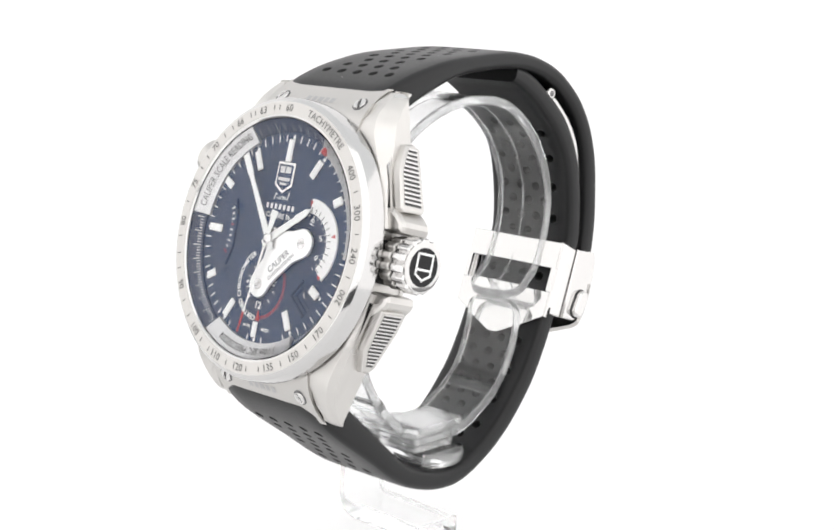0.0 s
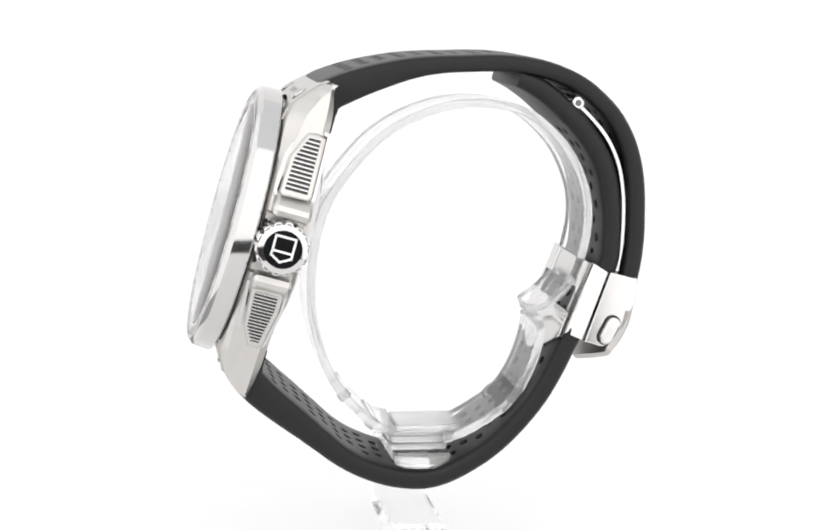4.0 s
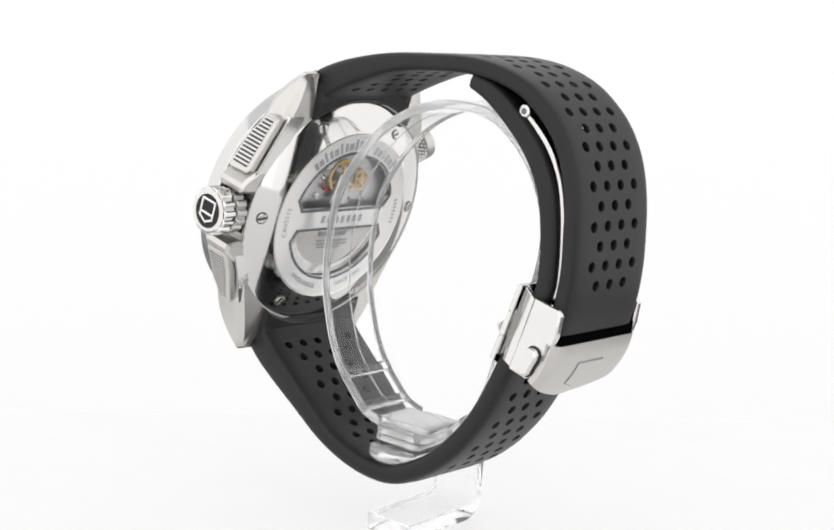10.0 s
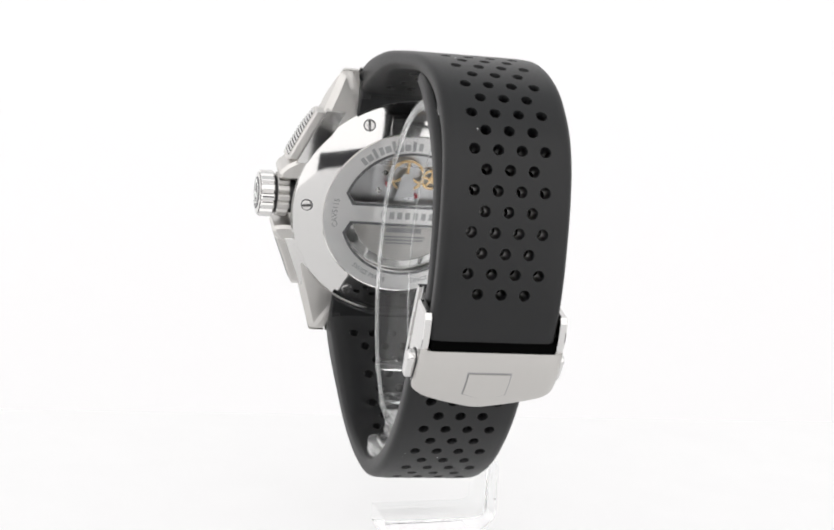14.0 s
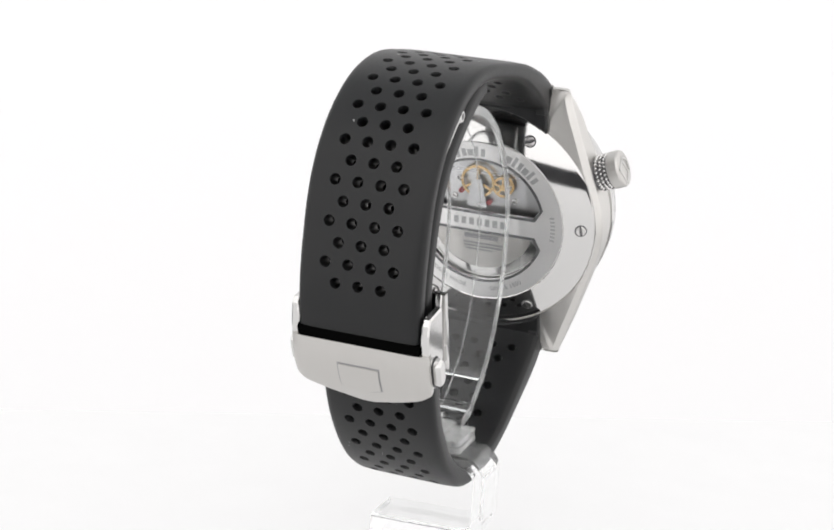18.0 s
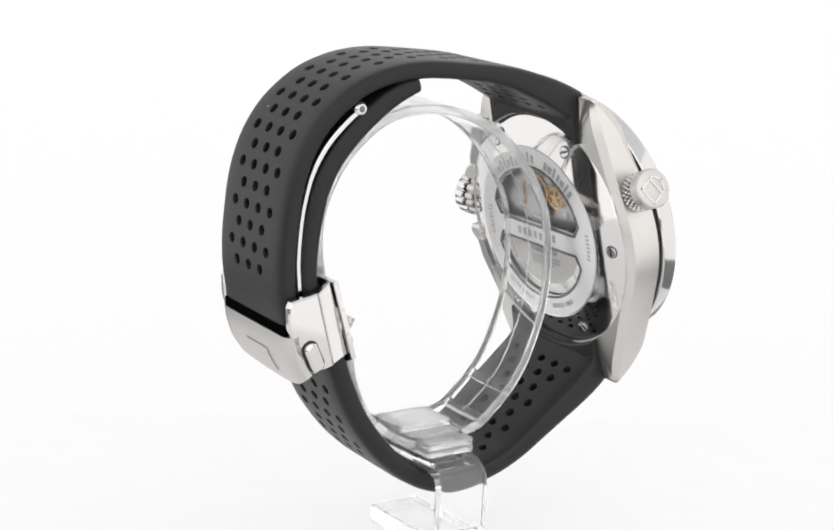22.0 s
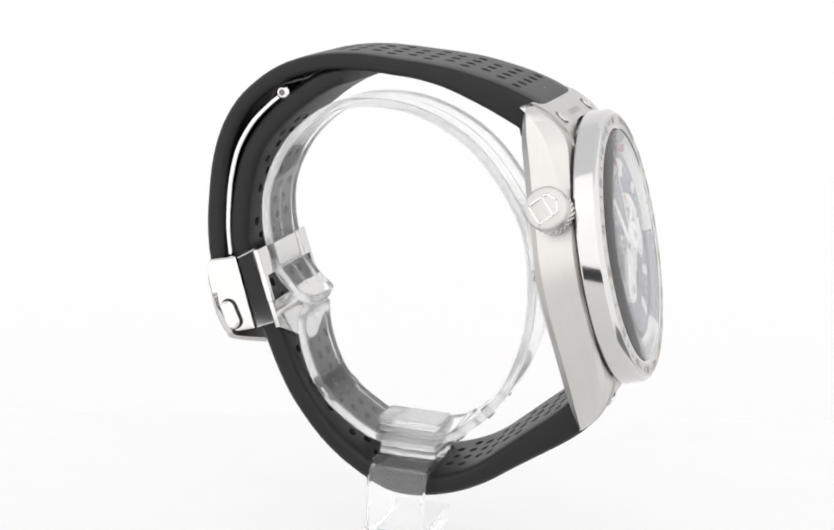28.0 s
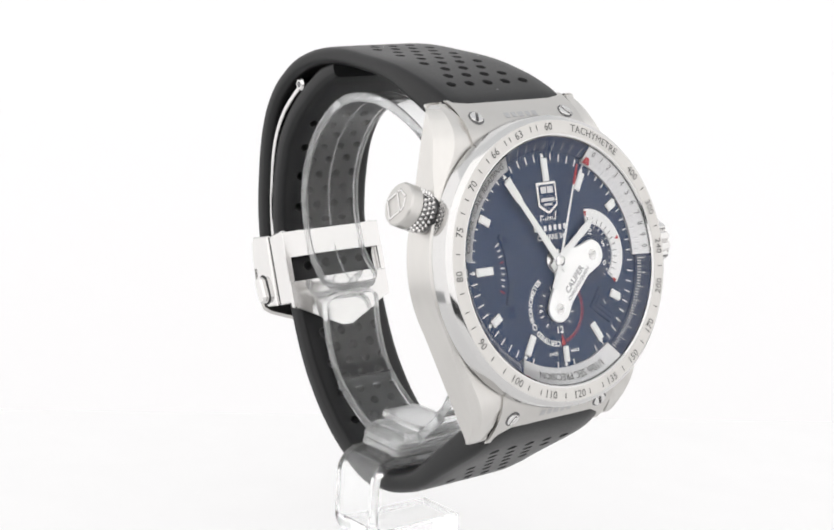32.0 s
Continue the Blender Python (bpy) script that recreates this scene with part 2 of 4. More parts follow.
def shoulder(y):
    """Width of the polished bevel along the upper edge of the flank."""
    a = abs(y)
    up = min(1.0, max(0.0, (a - 9.0) / 9.0))
    down = min(1.0, max(0.0, (a - 20.5) / 4.5))
    return 0.55 + (1.9 if y > 0 else 0.5) * up * up * (3 - 2 * up) * (1 - 0.6 * down)


def case_body():
    n = 360
    outer = case_outline(n)
    mid_in = [(x - math.copysign(shoulder(y) * 0.8, x), y * 0.985) for x, y in outer]
    ring = lambda r: [(r * math.sin(2 * math.pi * i / n), r * math.cos(2 * math.pi * i / n)) for i in range(n)]
    loops = []
    loops.append([(x, y, -3.7) for x, y in ring(19.6)])
    loops.append([(x, y, -3.7) for x, y in ring(20.15)])
    def between(k):
        out = []
        for (ax, ay), (bx, by) in zip(ring(20.15), mid_in):
            if math.hypot(bx, by) < 20.4:
                bx, by = ax * 1.012, ay * 1.012
            x, y = ax + (bx - ax) * k, ay + (by - ay) * k
            out.append((x, y, min(-3.7, top_z(y) - 0.2 * k * (abs(x) > 11.2))))
        return out
    for k in (0.35, 0.7, 1.0):
        loops.append(between(k))
    loops.append([(x, y, top_z(y) - shoulder(y)) for x, y in outer])
    loops.append([(x * 1.004, y, (top_z(y) + low_z(y)) / 2 - 0.5) for x, y in outer])
    loops.append([(x, y, low_z(y) + 0.25 + 0.9 * (top_z(y) - low_z(y)) / 6.7) for x, y in outer])
    loops.append([(x - math.copysign(0.95, x), y * 0.985, low_z(y)) for x, y in outer])
    loops.append([(x, y, -10.45) for x, y in ring(20.0)])
    loops.append([(x, y, -9.8) for x, y in ring(19.85)])
    # the strap sits between the lugs
    loops[2:] = [[(x, math.copysign(19.2, y), z) if abs(x) < 11.1 and abs(y) > 19.2 else (x, y, z) for x, y, z in loop] for loop in loops[2:]]
    # the flank steps back where the crown sits
    loops[5:9] = [[(19.3, y, z) if x > 19.3 and abs(y) < 4.5 else (x, y, z) for x, y, z in loop] for loop in loops[5:9]]
    verts = [p for loop in loops for p in loop]
    faces = []
    for k in range(len(loops) - 1):
        faces += [[k * n + i, k * n + (i + 1) % n, (k + 1) * n + (i + 1) % n, (k + 1) * n + i] for i in range(n)]
    return fixed(verts, faces)


CASE = mesh("case", *case_body(), STEEL_SIDE, WATCH, "brushed steel case with curved lugs and polished bevels", smooth=28)
CASE.data.materials.append(STEEL)
CASE.data.materials.append(POLISH)
for p in CASE.data.polygons:
    r, z = math.hypot(p.center.x, p.center.y) / MM, p.center.z / MM
    y = p.center.y / MM
    if (top_z(y) - shoulder(y) < z < top_z(y) - 0.22 and 0.1 < p.normal.z < 0.95 and abs(p.center.x) > 0.0115 and y > 0):
        p.material_index = 1
    if p.normal.z < -0.15 and abs(p.normal.x) > 0.25 and z < low_z(y) + 1.2 and r > 19.0:
        p.material_index = 2


def end_plate(sign):
    """Flat plate between two lugs, above the strap's end."""
    nx, ny, thick = 24, 8, 0.35
    grid = []
    for level in (0.18, -thick):
        for i in range(nx + 1):
            x = -11.0 + 22.0 * i / nx
            y0 = math.sqrt(20.45 ** 2 - x * x)
            for j in range(ny + 1):
                y = y0 + ((24.55 if sign > 0 else 24.7) - y0) * j / ny
                grid.append((x, sign * y, top_z(y) + level))
    k = (nx + 1) * (ny + 1)
    idx = lambda L, i, j: L * k + i * (ny + 1) + j
    faces = []
    for i in range(nx):
        for j in range(ny):
            for L in (0, 1):
                faces.append([idx(L, i, j), idx(L, i + 1, j), idx(L, i + 1, j + 1), idx(L, i, j + 1)])
    for i in range(nx):
        faces += [[idx(0, i, 0), idx(0, i + 1, 0), idx(1, i + 1, 0), idx(1, i, 0)], [idx(0, i, ny), idx(0, i + 1, ny), idx(1, i + 1, ny), idx(1, i, ny)]]
    for j in range(ny):
        faces += [[idx(0, 0, j), idx(0, 0, j + 1), idx(1, 0, j + 1), idx(1, 0, j)], [idx(0, nx, j), idx(0, nx, j + 1), idx(1, nx, j + 1), idx(1, nx, j)]]
    return fixed(grid, faces)


def screw(r, h, slot, turn):
    """Slotted screw head about z, in three pieces of one mesh."""
    w = slot / 2
    poly = circle(0, 0, r, 28)
    body = prism(poly, -h, 0, 0.12)
    halves = []
    for s in (1, -1):
        arc = [(x, y) for x, y in circle(0, 0, r * 0.9, 40) if s * y > w]
        arc.sort(key=lambda p: math.atan2(s * p[1], p[0]))
        halves.append(prism([(arc[0][0], s * w)] + arc + [(arc[-1][0], s * w)], -0.02, 0.28, 0.1))
    return moved(merge(body, *halves), pose(0, 0, 0, 0, 0, turn))


for s in (1, -1):
    plate = mesh("end_plate", *end_plate(s), STEEL, WATCH, "brushed steel plate between the lugs")
    for x, turn in ((-8.4, 62), (8.6, 118)):
        slope = math.degrees(math.atan(0.176 * 4.5))
        at = Matrix.Translation((x, 21.5 * s, top_z(21.5) + 0.16)) @ pose(0, 0, 0, -slope * s, 0, 0)
        mesh("screw", *moved(screw(1.12, 0.5, 0.3, turn), at), POLISH, plate, "slotted steel screw")
        mesh("screw_well", *moved(prism(circle(0, 0, 1.24, 28), -0.3, 0.03), at), SMOKED, plate)

# bezel, gasket, crystal
BEZEL = mesh("bezel", *lathe([(17.7, -1.6), (17.7, -0.05), (17.9, 0.12), (20.08, 0.02), (20.18, -0.03), (20.76, -0.62), (20.8, -0.72), (21.0, -3.2), (20.9, -3.42), (18.5, -3.42)], 180), BEZEL_STEEL, WATCH, "polished steel bezel", smooth=20)
mesh("tachymeter_ring", *lathe([(18.1, 0.0), (18.15, 0.15), (19.0, 0.16), (20.0, 0.07), (20.06, 0.0)], 180), STEEL, BEZEL, "brushed steel ring with an engraved black speed scale")
mesh("gasket", *lathe([(18.5, -3.4), (20.3, -3.4), (20.3, -3.75), (18.5, -3.75)], 120), GAP, WATCH, "black joint under the bezel")
cr = mesh("crystal", *lathe([(0, 0.42), (6, 0.40), (12, 0.33), (17.0, 0.18), (17.65, 0.02), (17.68, -0.55), (0, -0.5)], 128, closed=False), CRYSTAL, WATCH, "domed sapphire crystal")
cr.visible_shadow = False


# ---- crowns and pushers ----
def fluted(r, depth, n, x0, x1, power=2):
    """Toothed cylinder about x."""
    poly = []
    for i in range(n * 10):
        a = 2 * math.pi * i / (n * 10)
        k = 0.5 + 0.5 * math.cos(n * a)
        poly.append(((r - depth * (1 - k) ** power) * math.cos(a), (r - depth * (1 - k) ** power) * math.sin(a)))
    return moved(prism(poly, x0, x1, 0.25, 0.2), ALONG_X)


def shield(s, z0, z1, frame=0.16):
    """Plain shield outline with a bar across, as raised lines."""
    def line(a, b, w):
        a, b = Vector(a) * s, Vector(b) * s
        d = (b - a).normalized()
        nn = Vector((-d.y, d.x)) * w / 2
        e = d * w / 2
        return prism([tuple(a - nn - e), tuple(b - nn + e), tuple(b + nn + e), tuple(a + nn - e)], z0, z1, 0.02)
    pts = [(-0.5, 0.62), (0.5, 0.62), (0.5, -0.35), (0, -0.62), (-0.5, -0.35)]
    w = frame * s
    return merge(*[line(pts[i], pts[(i + 1) % 5], w) for i in range(5)], line((-0.5, -0.12), (0.5, -0.12), w))


CROWN = mesh("crown", *merge(fluted(3.95, 0.5, 14, 23.5, 25.9, 4), moved(lathe([(0, 25.85), (3.35, 25.85), (3.55, 26.05), (3.2, 26.15), (0, 26.15)], 48, closed=False), ALONG_X)), POLISH, WATCH, "fluted steel crown with a black disc", m=Matrix.Translation((-0.55, 0.38, -7.15)))
mesh("crown_collar", *fluted(3.75, 0.45, 14, 20.9, 23.05, 4), STEEL, CROWN, m=Matrix.Translation((-0.55, 0.38, -7.15)))
mesh("crown_tube", *moved(prism(circle(0, 0, 3.15, 32), 19.5, 23.5), ALONG_X), GAP, CROWN, m=Matrix.Translation((-0.55, 0.38, -7.15)))
mesh("disc", *moved(prism(circle(0, 0, 2.75, 48), 26.1, 26.22, 0.05), ALONG_X), ENAMEL, CROWN, "black enamel disc", m=Matrix.Translation((-0.55, 0.38, -7.15)))
mesh("emblem", *moved(shield(2.95, 26.2, 26.3, 0.11), ALONG_X @ pose(0, 0, 0, 0, 0, -90)), LUME, CROWN, "plain pale shield outline", m=Matrix.Translation((-0.55, 0.38, -7.15)))

SIDE = Matrix.Translation((-23.0, 10.8, -6.3)) @ pose(0, 0, 0, 0, 0, 180 - 22)
SIDE_CROWN = mesh("side_crown", *moved(lathe([(0, 0.25), (2.6, 0.22), (2.95, 0.08), (3.12, -0.2), (3.15, -1.75), (2.95, -1.95), (2.3, -2.0)], 64, closed=False), ALONG_X), STEEL, WATCH, "steel crown with a knurled collar on the other flank", m=SIDE)
for k, x in enumerate((-2.0, -2.72, -3.44)):
    mesh("knurled_row", *moved(fluted(3.15, 0.4, 26, x - 0.66, x), pose(0, 0, 0, 6.9 * k, 0, 0)), POLISH, SIDE_CROWN, m=SIDE)
# dark core: the shade between the knurls is put into its colour
mesh("groove_shade_core", *moved(prism(circle(0, 0, 2.83, 40), -5.5, -1.9), ALONG_X), SMOKED, SIDE_CROWN, m=SIDE)
mesh("emblem", *moved(shield(3.1, 0.18, 0.36, 0.09), ALONG_X @ pose(0, 0, 0, 0, 0, 207)), POLISH, SIDE_CROWN, "plain raised shield outline", m=SIDE)


def lean_back(piece):
    """Follow the flank, which falls back from the crown."""
    return [(x - 0.42 * (abs(y) - 7.2), y, z) for x, y, z in piece[0]], piece[1]


def pusher(outline, ribs, name):
    """A tapered push piece in (y, z) with cross ribs, standing out along x."""
    body = lean_back(moved(prism(outline, 17.0, 21.7, 0.35), ALONG_X))
    p = mesh(name, *body, STEEL_SIDE, WATCH, "tapered steel push piece with ribbed face")
    ys = [y for y, z in outline]
    y0, y1 = min(ys) + 0.9, max(ys) - 0.75
    for i in range(ribs):
        y = y0 + (y1 - y0) * (i + 0.5) / ribs
        cut = []
        n = len(outline)
        for k in range(n):
            (ya, za), (yb, zb) = outline[k], outline[(k + 1) % n]
            if (ya - y) * (yb - y) < 0:
                cut.append(za + (zb - za) * (y - ya) / (yb - ya))
        a, b = min(cut) + 0.75, max(cut) - 0.55
        if b - a < 0.5:
            continue
        w = (y1 - y0) / ribs * 0.27
        mesh("groove", *lean_back(moved(prism([(y - w, a), (y + w, a), (y + w, b), (y - w, b)], 21.6, 21.73), ALONG_X)), INK, p)
        mesh("rib", *lean_back(moved(prism([(y + w, a), (y + 3 * w, a), (y + 3 * w, b), (y + w, b)], 21.6, 21.92, 0.08), ALONG_X)), POLISH, p)
    mesh("pusher_lip", *lean_back(moved(pierced(inset(outline, -0.75), [inset(outline, -0.3)], 17.0, 20.1), ALONG_X)), POLISH, p, "raised polished lip round the push piece")
    wide = inset(outline, -0.16)
    mesh("pusher_joint", *lean_back(moved(prism(wide, 17.0, 19.75, 0.1), ALONG_X)), GAP, p)
    return p


pusher([(16.7, -7.2), (17.0, -8.6), (16.6, -9.9), (8.0, -9.7), (7.5, -9.2), (7.3, -5.4), (7.8, -5.0), (13.0, -5.4)], 13, "upper_pusher")
pusher([(-6.6, -4.9), (-6.4, -9.1), (-6.9, -9.7), (-9.5, -9.85), (-15.0, -9.2), (-15.9, -8.5), (-15.8, -7.2), (-12.6, -5.5)], 15, "lower_pusher")
# blocks beside the crown, and raised lips round the push pieces
for sg in (1, -1):
    mesh("crown_guard", *prism([(16.5, sg * 9.5), (19.6, sg * 7.9), (21.2, sg * 7.0), (22.3, sg * 6.0), (22.6, sg * 5.3), (22.4, sg * 4.45), (21.2, sg * 4.2), (16.5, sg * 4.2)], -10.35, -4.6, 0.7, 0.5), STEEL_SIDE, WATCH, "brushed steel guard beside the crown")
mesh("crown_seat", *prism([(16.5, 4.3), (19.35, 4.3), (19.35, -4.3), (16.5, -4.3)], -10.3, -4.3, 0.4, 0.3), STEEL_SIDE, WATCH)

# ---- case back ----
BACKP = mesh("case_back", *lathe([(14.6, -11.95), (14.9, -12.1), (19.5, -10.55), (19.95, -10.2), (19.8, -9.8), (14.6, -9.8)], 144), POLISH, WATCH, "polished steel case back rim")
for x, y, turn in ((8.6, 15.4, 40), (-8.2, 15.2, 75), (17.5, 0.35, 15), (-17.6, 0.4, 95), (8.6, -15.2, 120), (-8.7, -15.0, 60)):
    r = math.hypot(x, y)
    lean = Vector((x / r * 0.32, y / r * 0.32, -0.947))
    at = Matrix.Translation((x, y, -12.1 + (r - 14.9) * 0.337)) @ Vector((0, 0, 1)).rotation_difference(lean).to_matrix().to_4x4()
    mesh("screw", *moved(screw(0.95, 0.3, 0.25, turn), at), SATIN, BACKP, "slotted steel screw")
    mesh("screw_well", *moved(prism(circle(0, 0, 1.06, 24), -0.3, 0.02), at), SMOKED, BACKP)


def sector(r0, r1, a0, a1, n=24):
    out = [(r1 * math.sin(radians(a0 + (a1 - a0) * i / n)), r1 * math.cos(radians(a0 + (a1 - a0) * i / n))) for i in range(n + 1)]
    out += [(r0 * math.sin(radians(a1 - (a1 - a0) * i / n)), r0 * math.cos(radians(a1 - (a1 - a0) * i / n))) for i in range(n + 1)]
    return out


# ---- rubber strap ----
PITCH, ROW, HOLE, LIP = 1.72, 2.9, 0.71, 0.84


def strap(outer, thick, width, rows, first, shift, flip, crown, step=1.0):
    """A curved slab with round holes through it. rows: holes per row (5, 4, 3 or 0) from length `first` on.
    thick(s), width(s), shift(s): thickness, half width and sideways place at length s."""
    rail = Rail(outer, flip)
    verts, faces = [], []
    index = {}

    def vert(s, x, side, sunk=0.0):
        key = (round(s, 3), round(x, 3), side, sunk)
        if key not in index:
            p, nrm = rail.at(s)
            w = width(s)
            e = max(0.0, abs(x) - (w - 2.6)) / 2.6
            t = thick(s)
            f = min(1.0, max(0.0, abs(x) - (w - 0.85)) / 0.85)
            fall = 0.8 * (1 - math.sqrt(max(0.0, 1 - f * f)))
            drop = crown * (e * e - 1) + fall + sunk if side == 0 else t - 0.35 * e ** 4 - 0.7 * fall - sunk
            q = p - nrm * drop
            index[key] = len(verts)
            verts.append((x + shift(s), q.x, q.y))
        return index[key]

    marks, s = [], 0.0
    while s < first - 1e-6:
        marks.append((s, min(s + step * 1.4, first), 0))
        s = marks[-1][1]
    for k in rows:
        marks.append((s, s + ROW, k))
        s += ROW
    while s < rail.length - 1e-6:
        marks.append((s, min(s + step * 1.4, rail.length), 0))
        s = marks[-1][1]
    which = {0: (), 3: (2, 4, 6), 4: (1, 3, 5, 7), 5: (0, 2, 4, 6, 8)}
    for a, b, k in marks:
        mid = (a + b) / 2
        def edge(s):
            w = width(s)
            return [w - 0.85, w - 0.55, w - 0.28, w - 0.08, w]
        for side in (0, 1):
            for c in range(9):
                x0, x1 = (c - 4.5) * PITCH, (c - 3.5) * PITCH
                ring = [(a, x0), (a, x1), (mid, x1), (b, x1), (b, x0), (mid, x0)]
                if c in which[k]:
                    cx = (x0 + x1) / 2
                    hole = [(mid + HOLE * math.cos(radians(q * 30)), cx + HOLE * math.sin(radians(q * 30))) for q in range(12)]
                    lip = [(mid + LIP * math.cos(radians(q * 30)), cx + LIP * math.sin(radians(q * 30))) for q in range(12)]
                    hv = [vert(*h, side) for h in lip]
                    lv = [vert(*h, side, 0.3) for h in hole]
                    faces += [[hv[q], hv[(q + 1) % 12], lv[(q + 1) % 12], lv[q]] for q in range(12)]
                    r = [vert(*p, side) for p in ring]
                    # ring corners by direction: hole angle 0 points to b, 90 to +x
                    seq = [(r[3], (0, 1, 2)), (r[2], (2, 3, 4)), (r[1], (4, 5, 6)), (r[0], (6, 7, 8)), (r[5], (8, 9, 10)), (r[4], (10, 11, 12))]
                    for n, (corner, hs) in enumerate(seq):
                        for h0, h1 in zip(hs, hs[1:]):
                            faces.append([corner, hv[h0 % 12], hv[h1 % 12]])
                        faces.append([corner, seq[(n + 1) % 6][0], hv[hs[-1] % 12]])
                    if side == 1:
                        for q in range(12):
                            u0, u1 = hole[q], hole[(q + 1) % 12]
                            faces.append([vert(*u0, 0, 0.3), vert(*u1, 0, 0.3), vert(*u1, 1, 0.3), vert(*u0, 1, 0.3)])
                else:
                    r = [vert(*p, side) for p in ring]
                    faces += [[r[0], r[1], r[2], r[5]], [r[5], r[2], r[3], r[4]]]
            for sg in (1, -1):
                for u, v in ((a, mid), (mid, b)):
                    xa, xb = [4.5 * PITCH] + edge(u), [4.5 * PITCH] + edge(v)
                    for n in range(5):
                        faces.append([vert(u, sg * xa[n], side), vert(u, sg * xa[n + 1], side), vert(v, sg * xb[n + 1], side), vert(v, sg * xb[n], side)])
        for sg in (1, -1):
            for u, v in ((a, mid), (mid, b)):
                xa, xb = sg * width(u), sg * width(v)
                faces.append([vert(u, xa, 0), vert(v, xb, 0), vert(v, xb, 1), vert(u, xa, 1)])
    for s in (0.0, marks[-1][1]):
        w = width(s)
        xs = sorted([(c - 4.5) * PITCH for c in range(10)] + [sg * q for sg in (1, -1) for q in (w - 0.85, w - 0.55, w - 0.28, w - 0.08, w)])
        for x0, x1 in zip(xs, xs[1:]):
            faces.append([vert(s, x0, 0), vert(s, x1, 0), vert(s, x1, 1), vert(s, x0, 1)])
    return fixed(verts, faces)


def ease(a, b, s, s0, s1):
    k = min(1.0, max(0.0, (s - s0) / (s1 - s0)))
    return a + (b - a) * k * k * (3 - 2 * k)


UPPER = [(19.2, -5.1), (21.6, -6.35), (23.9, -8.0), (25.3, -9.5), (27.6, -12.9), (29.6, -16.6), (31.3, -20.2), (32.7, -24), (33.9, -27.8), (35.1, -31.6), (36.1, -35.4), (36.7, -39.4),
         (36.75, -43.4), (36.1, -47.7), (34.6, -51.5), (32.5, -55), (29.5, -58.1), (26.1, -60.4), (22.5, -62.1), (19, -63.3), (15, -64.5), (11, -65.3), (7.6, -65.6), (4.3, -65.62)]
LOWER = [(-19.2, -5.1), (-21.6, -6.35), (-23.8, -8.0), (-25.8, -11), (-27.4, -14.6), (-28.9, -18.5), (-30.6, -22.8), (-32.3, -27), (-33.4, -31.2), (-33.85, -35.7), (-33.55, -39.7), (-32.65, -43),
         (-30.9, -46), (-28.4, -48.8), (-25.6, -51.3), (-21.5, -54), (-15.6, -56.7), (-10, -58.2), (-4, -59.2), (2, -60.4), (6, -61.3), (9.5, -61.6), (12.1, -61.2), (16, -60.1),
         (19.8, -58.6), (23.5, -56.7), (26.8, -53.9), (29.5, -50.5), (31.6, -46.8), (33.1, -43.6), (34.0, -40.6), (34.2, -37.4)]
LEAD = 5.5  # length hidden under the plates
mesh("upper_strap", *strap(UPPER, lambda s: ease(4.6, 2.5, s, 5.5, 27.5) + ease(0, 0.3, s, 55, 75), lambda s: ease(10.9, 9.3, s, 7.5, 45.5),
                           [5] + [4, 3] * 12, 3.45 + LEAD, lambda s: -0.85 * min(1, s / 48) + ease(0, 0.2, s, 55, 70), 1, 0.25), RUBBER, WATCH, "black rubber strap half with rows of round holes", smooth=50)
mesh("lower_strap", *strap(LOWER, lambda s: ease(4.6, 2.9, s, 5.5, 30) - ease(0, 0.9, s, 123.5, 132.5), lambda s: ease(10.9, 9.0, s, 7.5, 50.5),
                           [5] + [4, 3] * 18, 3.6 + LEAD, lambda s: -0.5 * min(1, s / 59), -1, 0.5), RUBBER, WATCH, "long black rubber strap half tucked under the other", smooth=50)

# dust on the rubber
def dust():
    random.seed(5)
    for points, flip, n in ((UPPER, 1, 9), (LOWER, -1, 6)):
        r = Rail(points, flip)
        for _ in range(n):
            s, x = random.uniform(6, 60), random.uniform(-8, 8)
            p, nr = r.at(s)
            d = 0.065 * random.uniform(0.6, 1.5)
            c = p + nr * (0.5 * (1 - max(0, abs(x) - 6.5) / 2.6 * 0.4) + 0.02)
            t = Vector((nr.y, -nr.x))
            ring = [(x + d * math.cos(a), *(c + t * d * math.sin(a))) for a in (0.2, 1.4, 2.7, 4.0, 5.1)]
            mesh("dust_speck", [*ring, (x, *(c + nr * 0.05))], [[i, (i + 1) % 5, 5] for i in range(5)], WHITE, WATCH, smooth=0)


dust()

# ---- folding clasp ----
CX = -0.9
CLASP = new("clasp")
CLASP.parent = WATCH
CLASP["label"] = "brushed steel folding clasp"


def across(poly, x0, x1, bevel=0.2):
    return moved(prism(poly, x0, x1, bevel, bevel), ALONG_X)


cover = [(8.3, -60.4), (8.4, -64.9), (7.6, -65.5), (4.6, -65.9), (0.5, -65.5), (-3.2, -63.4), (-3.6, -62.8), (-3.5, -59.7)]
